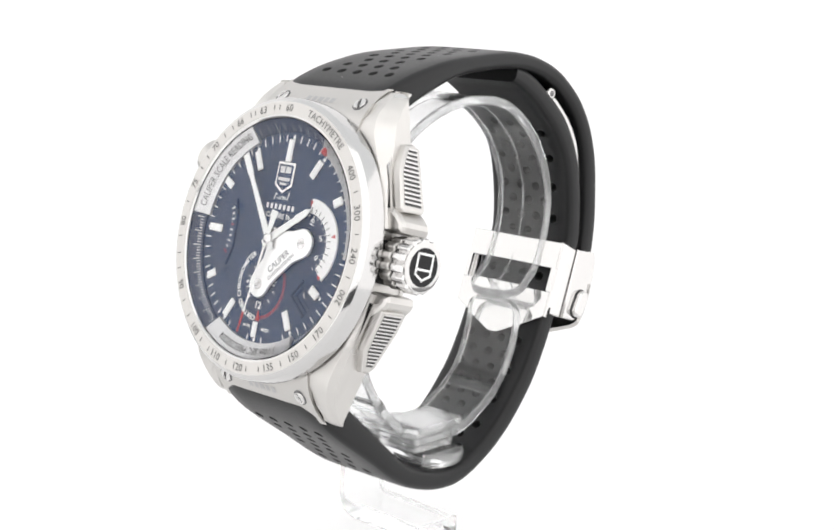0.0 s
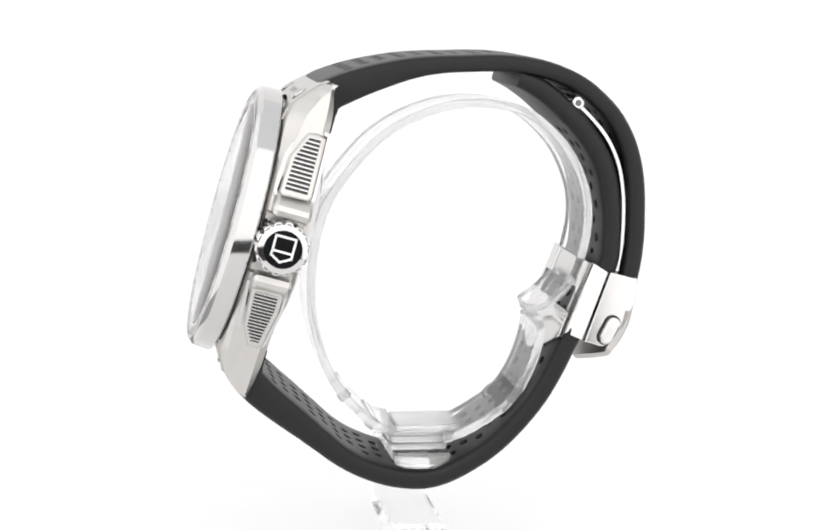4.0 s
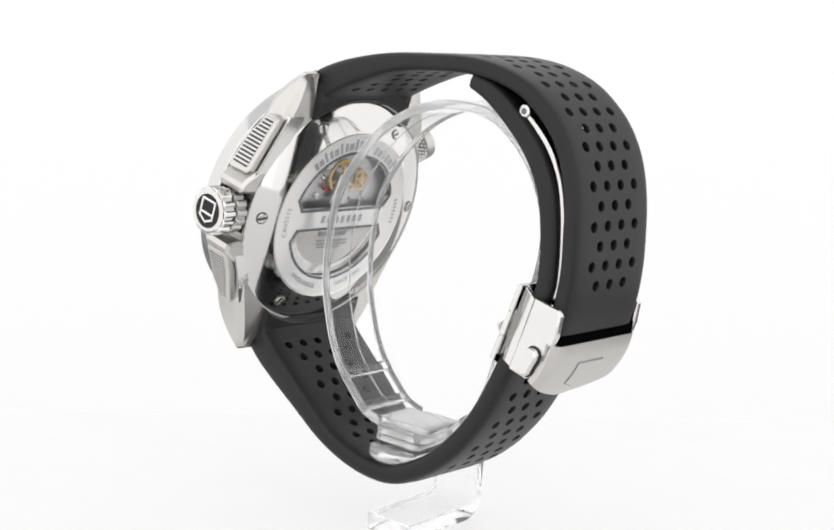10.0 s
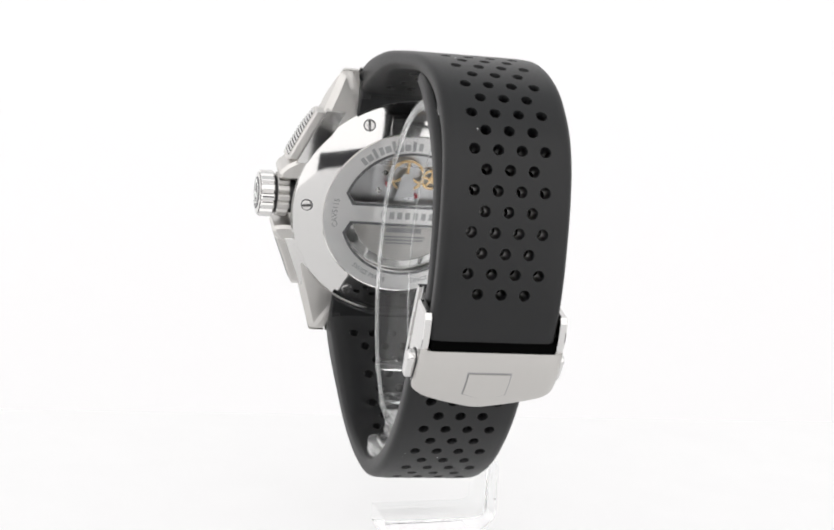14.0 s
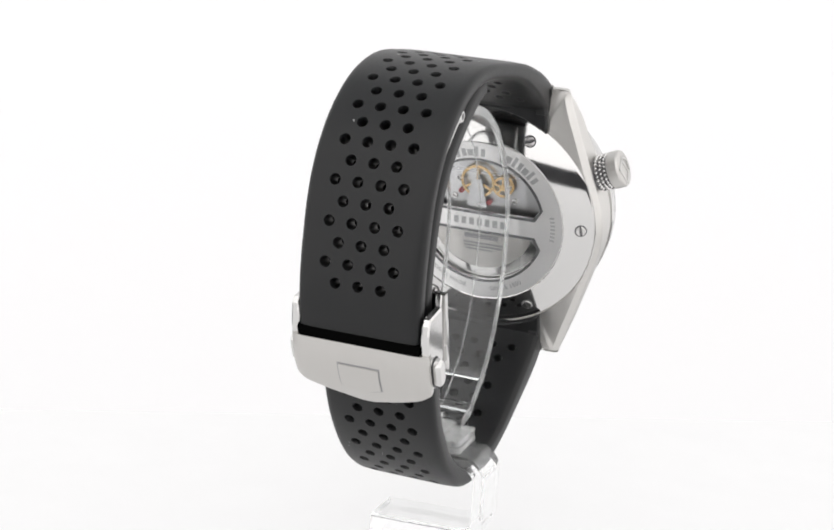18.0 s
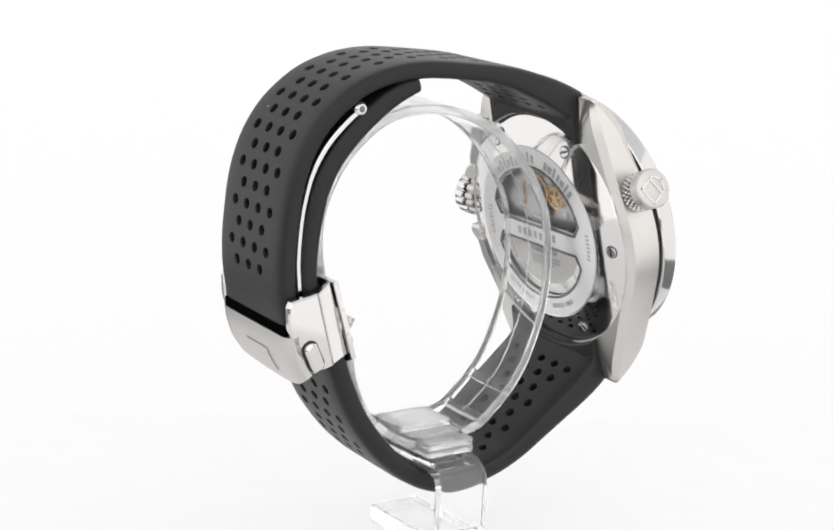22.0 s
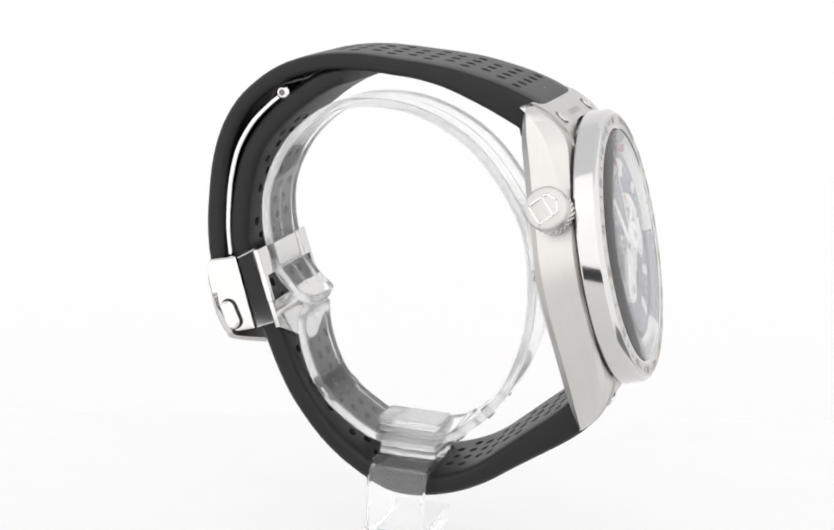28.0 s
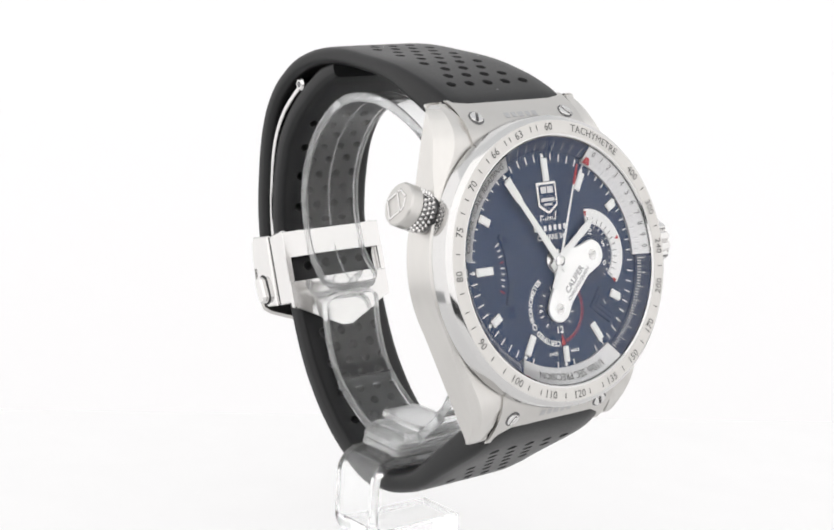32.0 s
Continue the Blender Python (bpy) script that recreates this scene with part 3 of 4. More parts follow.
for s in (1, -1):
    mesh("side_plate", *across(cover, CX + s * 9.95 - 0.6, CX + s * 9.95 + 0.6, 0.25), POLISH, CLASP, "polished steel clasp side")
    mesh("release_button", *across([(y - 0.7, z - 63.0) for y, z in [(a * 1.0, b) for a, b in rounded(4.6, 2.3, 1.1)]], CX + s * 11.0 - 0.7, CX + s * 11.0 + 0.7, 0.35), POLISH, CLASP, "oval steel button", m=Matrix.Translation((0, -0.55, -63.0)) @ pose(0, 0, 0, -12, 0, 0) @ Matrix.Translation((0, 0.55, 63.0)))
    mesh("button_recess", *across([(y - 0.7, z - 63.0) for y, z in rounded(5.1, 2.8, 1.35)], CX + s * 10.57 - 0.06, CX + s * 10.57 + 0.06, 0.02), GAP, CLASP, m=Matrix.Translation((0, -0.55, -63.0)) @ pose(0, 0, 0, -12, 0, 0) @ Matrix.Translation((0, 0.55, 63.0)))
    mesh("frame_side", *across([(8.9, -57.6), (8.1, -60.2), (-3.5, -59.5), (-3.2, -56.4)], CX + s * 9.7 - 0.5, CX + s * 9.7 + 0.5, 0.2), POLISH, CLASP, m=Matrix(((1, 0, -0.32 * s, -0.32 * s * 60.0), (0, 1, 0, 0), (0, 0, 1, 0), (0, 0, 0, 1))))


COVER_RAIL = Rail([(3.1, -66.4), (1.0, -66.45), (-1.5, -66.1), (-3.8, -65.3), (-6.0, -64.2), (-7.9, -62.7)], 1)


def on_cover(x, s, h=0.0):
    """A point of the cover's outer face, h above it."""
    p, nr = COVER_RAIL.at(s)
    side = max(0.0, abs(x) - 8.6)
    q = p - nr * (0.22 * side * side - h)
    return x + CX, q.x, q.y


def sheet(xs, low, high, rows, h0, h1):
    """A bent sheet on the cover between lengths low(x) and high(x)."""
    n, verts, faces = len(xs), [], []
    for h in (h1, h0):
        for x in xs:
            verts += [on_cover(x, low(x) + (high(x) - low(x)) * j / rows, h) for j in range(rows + 1)]
    k = n * (rows + 1)
    ix = lambda L, i, j: L * k + i * (rows + 1) + j
    for i in range(n - 1):
        for j in range(rows):
            for L in (0, 1):
                faces.append([ix(L, i, j), ix(L, i + 1, j), ix(L, i + 1, j + 1), ix(L, i, j + 1)])
        for j in (0, rows):
            faces.append([ix(0, i, j), ix(0, i + 1, j), ix(1, i + 1, j), ix(1, i, j)])
    for i in (0, n - 1):
        for j in range(rows):
            faces.append([ix(0, i, j), ix(0, i, j + 1), ix(1, i, j + 1), ix(1, i, j)])
    return fixed(verts, faces)


XS = [-10.55, -10.3, -9.9, -9.2, -8.4] + [-7 + i for i in range(15)] + [8.4, 9.2, 9.9, 10.3, 10.55]
END = COVER_RAIL.length
COVER = mesh("cover", *sheet(XS, lambda x: 0.0, lambda x: END - 4.4 * max(0.0, abs(x) - 1.0) / 9.55, 10, -0.9, 0.0), STEEL, CLASP, "brushed steel clasp cover with a blank badge")
mesh("badge", *sheet([-3.1 + 6.2 * i / 12 for i in range(13)], lambda x: 3.5, lambda x: 8.9 - 1.35 * abs(x) / 3.1, 6, -0.1, 0.16), STEEL, COVER, "blank shield badge")
mesh("badge_edge", *sheet([-3.3 + 6.6 * i / 12 for i in range(13)], lambda x: 3.25, lambda x: 9.1 - 1.35 * abs(x) / 3.3, 6, -0.1, 0.02), GREY_INK, COVER)
# black strip fills in the shade of the slot between strap and cover
mesh("slot_shade", *across([(4.5, -65.95), (3.05, -66.25), (3.0, -64.8), (4.4, -64.6)], CX - 9.2, CX + 9.2, 0.05), VOID, CLASP)
mesh("inner_plate", *moved(merge(
    prism([(-9.9, 8.8), (9.9, 8.8), (9.9, 4.3), (-9.9, 4.3)], -0.4, 0.4, 0.12, 0.12),
    prism([(-9.9, 0.3), (9.9, 0.3), (9.9, -3.9), (1.0, -8.2), (-1.0, -8.2), (-9.9, -3.9)], -0.4, 0.4, 0.12, 0.12),
    prism([(-9.9, 0.4), (-8.9, 0.4), (-8.9, 4.4), (-9.9, 4.4)], -0.4, 0.4), prism([(8.9, 0.4), (9.9, 0.4), (9.9, 4.4), (8.9, 4.4)], -0.4, 0.4)),
    Matrix.Translation((CX, 0, -56.2)) @ pose(0, 0, 0, -5, 0, 0)), POLISH, CLASP, "polished steel inner plate with a slot")


def band(points, thick, x0, x1, flip=1, bevel=0.12):
    """A strip bent along a side line, between x0 and x1."""
    rail = Rail(points, flip)
    n = max(6, int(rail.length / 1.2))
    verts, faces = [], []
    cs = [(x0, bevel), (x0 + bevel, 0), (x1 - bevel, 0), (x1, bevel), (x1, thick - bevel), (x1 - bevel, thick), (x0 + bevel, thick), (x0, thick - bevel)]
    for i in range(n + 1):
        p, nr = rail.at(rail.length * i / n)
        for x, d in cs:
            q = p - nr * d
            verts.append((x, q.x, q.y))
    for i in range(n):
        for k in range(8):
            faces.append([i * 8 + k, i * 8 + (k + 1) % 8, (i + 1) * 8 + (k + 1) % 8, (i + 1) * 8 + k])
    faces += [list(range(8)), [n * 8 + k for k in range(8)]]
    return fixed(verts, faces)


BLADE = mesh("blade", *band([(32.6, -47.4), (31.0, -50.6), (28.6, -54.2), (25.2, -57.3), (21.0, -59.5), (17.0, -60.9), (12.6, -62.0), (7.8, -62.6)], 0.75, CX - 8.3, CX + 8.3), POLISH, CLASP, "bent polished steel blade")
mesh("hinge_pin", *across(circle(32.2, -47.7, 1.05, 24), CX - 8.6, CX + 8.6, 0.3), POLISH, BLADE, "steel hinge pin")
for s in (1, -1):
    mesh("pin_recess", *across(circle(32.2, -47.7, 0.5, 16), CX + s * 8.58 - 0.04, CX + s * 8.58 + 0.04, 0.01), SMOKED, BLADE)

# ---- acrylic stand, in the watch's millimetres ----
LOOP = [(-26.7, -35.6), (-26.5, -31.9), (-24.9, -28.8), (-23.3, -26.0), (-20.2, -22.4), (-15.8, -19.2), (-10, -16.2), (-2, -14.2), (6, -14.0), (13.8, -16.6), (19.9, -20.2), (24.6, -25.2), (27.9, -31.4), (29.3, -38.7), (28.2, -44.4),
        (24.4, -50.6), (18.5, -55.2), (12.4, -57.0), (6.0, -57.0), (1.7, -55.6), (-0.6, -53.8), (-2.3, -51.6)]
TAILB = [(-24.6, -43.2), (-23.4, -45.6), (-20.8, -48.4), (-18.0, -50.8), (-15.2, -52.4), (-11.2, -53.3), (-7.6, -53.5), (-4.6, -53.2), (-2.9, -52.4)]
LW0, LW1 = -5.85, 4.85  # the loop's sides


def rounded_strip(points, thick, x0, x1, tip, lift=0.0):
    """A strip bent along a side line, with round corners of radius tip at its far end."""
    rail = Rail(points, 1)
    stops = [rail.length * i / 70 for i in range(66)]
    stops += [rail.length - tip * (1 - math.sin(radians(a))) for a in (0, 15, 30, 45, 60, 75, 85, 90) if rail.length - tip * (1 - math.sin(radians(a))) > stops[-1] + 0.05]
    verts, faces = [], []
    for st in stops:
        p, nr = rail.at(st)
        d = max(0.0, st - (rail.length - tip))
        cut = tip - math.sqrt(max(0.0, tip * tip - d * d))
        a, b, h = x0 + cut, x1 - cut, 0.12
        for x, q in ((a, h), (a + h, 0), (b - h, 0), (b, h), (b, thick - h), (b - h, thick), (a + h, thick), (a, thick - h)):
            v = p - nr * (q - lift)
            verts.append((x, v.x, v.y))
    n = len(stops)
    for i in range(n - 1):
        faces += [[i * 8 + k, i * 8 + (k + 1) % 8, i * 8 + 8 + (k + 1) % 8, i * 8 + 8 + k] for k in range(8)]
    faces += [list(range(8)), [n * 8 - 8 + k for k in range(8)]]
    return fixed(verts, faces)


def rim(points, thick, wide, x0, x1, tip):
    """A thin lip that runs up one side of a strip, round its end and down the other."""
    rail = Rail(points, 1)
    way = [(x0, rail.length * i / 70) for i in range(67) if rail.length * i / 70 < rail.length - tip]
    way += [(x0 + tip - tip * math.cos(radians(a)), rail.length - tip + tip * math.sin(radians(a))) for a in range(0, 91, 10)]
    way += [(x1 + x0 - x, st) for x, st in reversed(way)]
    verts, faces = [], []
    for i, (x, st) in enumerate(way):
        (xa, sa), (xb, sb) = way[max(0, i - 1)], way[min(len(way) - 1, i + 1)]
        d = Vector((xb - xa, sb - sa)).normalized()
        p, nr = rail.at(st)
        p2, nr2 = rail.at(st - d.x * wide)
        for q, inner in ((-0.08, 0), (thick + 0.08, 0), (thick + 0.08, 1), (-0.08, 1)):
            v = (p2 - nr2 * q) if inner else (p - nr * q)
            verts.append((x + d.y * wide * inner, v.x, v.y))
    for i in range(len(way) - 1):
        faces += [[i * 4 + k, i * 4 + (k + 1) % 4, i * 4 + 4 + (k + 1) % 4, i * 4 + 4 + k] for k in range(4)]
    faces += [[0, 1, 2, 3], [len(way) * 4 - 4 + k for k in range(4)]]
    return fixed(verts, faces)


LOOP_BODY = mesh("loop", *rounded_strip(LOOP, 1.3, LW0 + 0.02, LW1 - 0.02, 3.2), ACRYLIC, STAND, "clear sprung acrylic loop", m=SEAT)
LOOP_END = mesh("loop_end", *rounded_strip(TAILB, 1.3, LW0 + 0.02, LW1 - 0.02, 2.2), ACRYLIC, STAND, "short clear end of the loop", m=SEAT)
for line, body, tip in ((LOOP, LOOP_BODY, 3.2), (TAILB, LOOP_END, 2.2)):
    mesh("loop_edge", *rim(line, 1.3, 0.32, LW0, LW1, tip), ACRYLIC_EDGE, body, "pale polished edge", m=SEAT)
mesh("loop_ridge", *band([(y * 0.985 + 0.1, z * 0.985 - 0.5) for y, z in LOOP[1:]], 0.3, -0.9, -0.65, 1, 0.06), ACRYLIC_EDGE, STAND, m=SEAT)


def collar(points, k):
    """A thicker ring round the loop near one of its points."""
    r = Rail(points, 1)
    d = [sum((Vector(points[i + 1]) - Vector(points[i])).length for i in range(k)) + q for q in (0.0, 0.75, 1.5)]
    line = [r.at(q)[0] + r.at(q)[1] * 0.3 for q in d]
    mesh("loop_collar", *band([tuple(p) for p in line], 1.9, -5.98, 4.98, 1, 0.3), ACRYLIC, STAND, m=SEAT)


for k in (1, 3):
    collar(LOOP, k)
for k in (0, 3):
    collar(TAILB, k)
AXIS = Matrix.Translation((0.5, -6.65, 0)) @ pose(0, 0, 0, 0, 0, 6.3)


def foot_rail():
    """C-shaped side line: foot, stem, arm; (run, height)."""
    out = [(0.9, 1.7), (15.5, 1.7)]
    out += [(15.5 + 4.2 * math.sin(radians(a)), 5.9 - 4.2 * math.cos(radians(a))) for a in (15, 30, 45, 60, 75, 90)]
    out += [(19.7, 7.5), (19.7, 10.5)]
    out += [(15.7 + 4.0 * math.cos(radians(a)), 12.7 + 4.0 * math.sin(radians(a))) for a in (0, 15, 30, 45, 60, 75, 90)]
    return out + [(12, 16.7), (2, 16.7), (0.9, 16.7)]


def plain_band(points, thick, foot, w0, w1, bevel):
    """As band(), with the corners of the line kept; foot: the thickness where the line lies lowest."""
    ps = [Vector(p) for p in points]
    verts, faces = [], []
    for i, p in enumerate(ps):
        h = thick + (foot - thick) * max(0.0, 1 - (p.y - ps[0].y) / 3.0)
        cs = [(w0, bevel), (w0 + bevel, 0), (w1 - bevel, 0), (w1, bevel), (w1, h - bevel), (w1 - bevel, h), (w0 + bevel, h), (w0, h - bevel)]
        d = (ps[min(i + 1, len(ps) - 1)] - ps[max(i - 1, 0)]).normalized()
        nr = Vector((-d.y, d.x))
        for x, t in cs:
            q = p + nr * t
            verts.append((x, q.x, q.y))
    for i in range(len(ps) - 1):
        for k in range(8):
            faces.append([i * 8 + k, i * 8 + (k + 1) % 8, (i + 1) * 8 + (k + 1) % 8, (i + 1) * 8 + k])
    faces += [list(range(8)), [(len(ps) - 1) * 8 + k for k in range(8)]]
    return fixed(verts, faces)


mesh("foot", *plain_band(foot_rail(), 2.05, 2.95, -4.6, 4.6, 0.3), ACRYLIC_CLIP, STAND, "clear acrylic foot bent over into an arm", m=AXIS)
mesh("arm_end", *prism([(4.6 * math.cos(radians(a)), 0.95 + 2.3 * math.sin(radians(a))) for a in range(180, 361, 12)], 14.65, 16.7, 0.3, 0.3), ACRYLIC_BLOCK, STAND, "rounded end of the clear arm", m=AXIS)
CLIP = mesh("clip", *prism([(x - 0.45, y + 8.65) for x, y in rounded(9.2, 13.0, 0.7)], 16.74, 17.85, 0.2, 0.2), ACRYLIC_BLOCK, STAND, "layered clear acrylic clip that holds the loop", m=AXIS)
for w, d, x, y, z0, z1 in ((9.0, 12.7, -0.45, 8.65, 17.89, 19.0), (10.4, 9.2, 0.2, 7.2, 19.04, 19.65), (10.3, 7.5, 0.96, 6.0, 19.69, 20.9)):
    at = Matrix.Translation((x, y, 0))
    mesh("clip_plate", *moved(prism(rounded(w, d, 0.6), z0, z1, 0.2, 0.2), at), ACRYLIC_BLOCK, CLIP, m=AXIS)
    mesh("clip_edge", *moved(pierced(rounded(w + 0.06, d + 0.06, 0.63), [rounded(w - 0.2, d - 0.2, 0.5)], z1 - 0.2, z1 + 0.015), at), ACRYLIC_EDGE, CLIP, m=AXIS)
for ob in STAND.children_recursive:
    ob.visible_shadow = False

# rubber that fills the space between the lugs, up to the case back
def strap_end(sg):
    arc = [(x, sg * math.sqrt(20.05 ** 2 - x * x)) for x in [-10.9 + 21.8 * i / 24 for i in range(25)]]
    return prism(arc + [(10.9, sg * 23.0), (-10.9, sg * 23.0)], -11.3, -8.0, 0.2, 0.3)


for sg in (1, -1):
    mesh("strap_end", *strap_end(sg), RUBBER, WATCH, "black rubber end of the strap between the lugs")

# black blocks standing in for the dark spring-bar notches in the strap
for sg in (1, -1):
    for x in (9.9, -9.9):
        mesh("notch_block", *box(x - 0.9, x + 0.9, 20.7 * sg - 0.8, 20.7 * sg + 0.8, -11.4, -9.6, 0.25), GAP, WATCH)


# ---- lettering ----
def glyphs(text, size, spacing=1.0, bold=0.0):
    """Flat letters about the origin: verts and faces."""
    cu = bpy.data.curves.new("lettering", "FONT")
    cu.body, cu.size, cu.align_x, cu.space_character = text, size, "CENTER", spacing
    cu.resolution_u = 2
    cu.offset = bold * size
    ob = bpy.data.objects.new("lettering", cu)
    scene.collection.objects.link(ob)
    dg = bpy.context.evaluated_depsgraph_get()
    me = ob.evaluated_get(dg).to_mesh()
    verts = [(v.co.x, v.co.y - size * 0.34, 0.0) for v in me.vertices]
    faces = [list(p.vertices) for p in me.polygons]
    ob.evaluated_get(dg).to_mesh_clear()
    bpy.data.objects.remove(ob)
    bpy.data.curves.remove(cu)
    return verts, faces


def ring_text(text, r, angle, size, z, flip=False, spacing=1.0, tilt=0.0, slim=1.0, bold=0.0):
    """Letters bent round the dial's centre at a clock angle."""
    v, f = glyphs(text, size, spacing, bold)
    s = -1 if flip else 1
    out = []
    for x, y, _ in v:
        a, q = radians(angle) + s * x * slim / r, r + s * y
        out.append((q * math.sin(a), q * math.cos(a), z + tilt * (q - r)))
    return out, f


def flat_text(text, x, y, size, z, spacing=1.0, turn=0.0, bold=0.025):
    return moved(glyphs(text, size, spacing, bold), Matrix.Translation((x, y, z)) @ pose(0, 0, 0, 0, 0, turn))


def bar(x, y, w, h, z, thick=0.03, turn=0.0):
    return moved(prism([(-w / 2, -h / 2), (w / 2, -h / 2), (w / 2, h / 2), (-w / 2, h / 2)], z, z + thick), Matrix.Translation((x, y, 0)) @ pose(0, 0, 0, 0, 0, -turn))


def tick(angle, r0, r1, w, z0, z1, bevel=0.0, cx=0.0, cy=0.0):
    """Radial bar at a clock angle."""
    return moved(prism([(-w / 2, r0), (w / 2, r0), (w / 2, r1), (-w / 2, r1)], z0, z1, bevel), Matrix.Translation((cx, cy, 0)) @ pose(0, 0, 0, 0, 0, -angle))


# shallow marks on the plates between the lugs
for sg in (1, -1):
    slope = math.degrees(math.atan(0.176 * 4.6))
    for i, w in enumerate((0.9, 0.8, 1.0, 0.8, 0.9)):
        at = Matrix.Translation((-2.6 + 1.3 * i, 21.6 * sg, top_z(21.6) + 0.2)) @ pose(0, 0, 0, -slope * sg, 0, 0)
        mesh("plate_mark", *moved(bar(0, 0, w, 1.0, 0, 0.012), at), PALE_INK, WATCH, smooth=0)

# bezel scale
for value in (60, 63, 66, 70, 75, 80, 90, 100, 110, 120, 135, 150, 170, 200, 240, 300, 400):
    a = 21600 / value
    low = 100 < a < 265
    mesh("numeral", *ring_text(str(value), 19.15, a, 1.55, 0.17, low, 1.0, -0.08), INK, BEZEL, smooth=0)
mesh("lettering", *ring_text("TACHYMETRE", 19.15, 27, 1.5, 0.17, False, 1.02, -0.08), INK, BEZEL, smooth=0)
for a in (63, 81, 99, 117.5, 135.5, 152, 166, 174, 188, 202, 209, 224, 232, 248, 255, 263, 279, 296, 302, 316, 322, 334.5, 350, 337.5, 353.5):
    mesh("scale_mark", *tick(a, 18.8, 19.55, 0.13, 0.12, 0.175), INK, BEZEL, smooth=0)

# ---- dial ----
DZ = -2.2
DIAL = mesh("dial", *lathe([(0, DZ), (16.3, DZ), (16.3, DZ - 0.5), (0, DZ - 0.5)], 120, closed=False), BLUE, WATCH, "glossy navy blue dial")
mesh("case_wall", *lathe([(16.2, -2.9), (17.7, -2.9), (17.7, -3.6), (19.6, -3.6), (19.6, -9.7), (16.2, -9.7)], 96), GAP, DIAL)


def flange(a0, a1, r_in, mat, z_in, label):
    n = max(8, int((a1 - a0) / 3))
    return mesh("inner_ring", *lathe([(r_in, z_in), (17.6, -0.62), (17.68, -1.0), (17.68, -2.9), (r_in, -2.9)], n, a0, a1), mat, DIAL, label)


SIL = [flange(a, b, 15.2, SILVER, -1.75, "silvered inner ring segment") for a, b in ((27, 93), (148, 212), (276, 333))]
NAV = [flange(a, b, 15.8, BLUE_DARK, -1.95, "dark navy inner ring segment") for a, b in ((-27, 27), (93, 148), (212, 276))]
SL, SN = (1.75 - 0.62) / 2.4, (1.95 - 0.62) / 1.8
for i in range(11):
    mesh("numeral", *ring_text(str(i % 10), 16.95, 31.5 + 5.75 * i, 1.15, -0.62 - SL * 0.65 + 0.06, False, 1, SL), INK, SIL[0], smooth=0)
for i in range(21):
    a = 30 + 60.0 * i / 20
    mesh("scale_mark", *ring_text("I", 15.85 if i % 2 else 15.7, a, 0.75 if i % 2 else 1.05, -0.62 - SL * 1.8 + 0.05, False, 1, SL, 0.8), GREY_INK, SIL[0], smooth=0)
mesh("pointer_mark", *moved(prism([(-0.55, 15.25), (0.55, 15.25), (0.3, 16.2), (-0.3, 16.2)], -1.72, -1.22), pose(0, 0, 0, 0, 0, -29.5)), RED, SIL[0], "red start mark")
mesh("lettering", *ring_text("1/10th SEC PRECISION", 16.5, 180, 1.45, -0.62 - SL * 1.1 + 0.06, False, 1.0, SL, 0.9), INK, SIL[1], smooth=0)
mesh("lettering", *ring_text("CALIPER SCALE READING", 16.5, 305, 1.42, -0.62 - SL * 1.1 + 0.06, False, 1.0, SL, 0.9), INK, SIL[2], smooth=0)
for k, (a0, a1) in enumerate(((-24, 24), (95, 146), (214, 274))):
    step = 6.0 if k == 0 else 1.5
    n = int((a1 - a0) / step)
    pieces = []
    for i in range(n + 1):
        long = (i % 5 == 0) if k else True
        a = a0 + (a1 - a0) * i / n
        r0, r1 = (16.0, 17.0) if long else (16.0, 16.5)
        z = lambda r: -0.62 - SN * (17.6 - r) + 0.04
        w = math.degrees(0.05 / 16)
        pieces.append(([(r * math.sin(radians(b)), r * math.cos(radians(b)), z(r)) for r, b in ((r0, a - w), (r0, a + w), (r1, a + w), (r1, a - w))], [[0, 1, 2, 3]]))
    mesh("fine_scale", *merge(*pieces), WHITE if k else SILVER, NAV[k], "fine pale scale", smooth=0)

# minute marks and hour markers
for i in range(60):
    if i in (27, 28, 32, 33):
        continue
    big = i % 5 == 0
    mesh("minute_mark", *tick(i * 6, 14.35, 15.4, 0.17, DZ, DZ + 0.04), WHITE, DIAL, smooth=0)
for h, r0, r1, w in ((0, 11.5, 14.7, 1.0), (1, 11.2, 14.0, 1.0), (2, 13.0, 14.6, 1.2), (4, 11.6, 13.4, 1.2), (5, 11.3, 14.1, 1.0), (6, 12.3, 14.5, 0.85), (7, 11.5, 14.4, 1.0),
                     (8, 13.0, 14.7, 1.1), (9, 11.7, 14.5, 1.1), (10, 13.0, 14.8, 1.1), (11, 11.2, 14.2, 1.0)):
    mk = mesh("hour_marker", *tick(h * 30, r0, r1, w, DZ, DZ + 0.55, 0.18), LUME, DIAL, "raised white hour marker")
    mesh("marker_foot", *tick(h * 30, r0 - 0.06, r1 + 0.06, w + 0.14, DZ, DZ + 0.3, 0.05), POLISH, mk)
    mesh("lume_dot", *tick(h * 30, r1 + 0.15, r1 + 0.5, 0.5, DZ, DZ + 0.06), LUME, mk, smooth=0)


# badge and lettering on the dial
def outline_shield(s):
    return [(-0.5 * s, 0.6 * s), (0.5 * s, 0.6 * s), (0.5 * s, -0.35 * s), (0, -0.66 * s), (-0.5 * s, -0.35 * s)]


badge = mesh("dial_badge", *prism(outline_shield(3.7), 0, 0.28, 0.08), POLISH, DIAL, "raised silver shield badge with plain blocks", m=Matrix.Translation((-0.1, 9.2, DZ)))
mesh("badge_field", *prism(outline_shield(3.05), 0.2, 0.3), BLUE, badge, smooth=0, m=Matrix.Translation((-0.1, 9.2, DZ)))
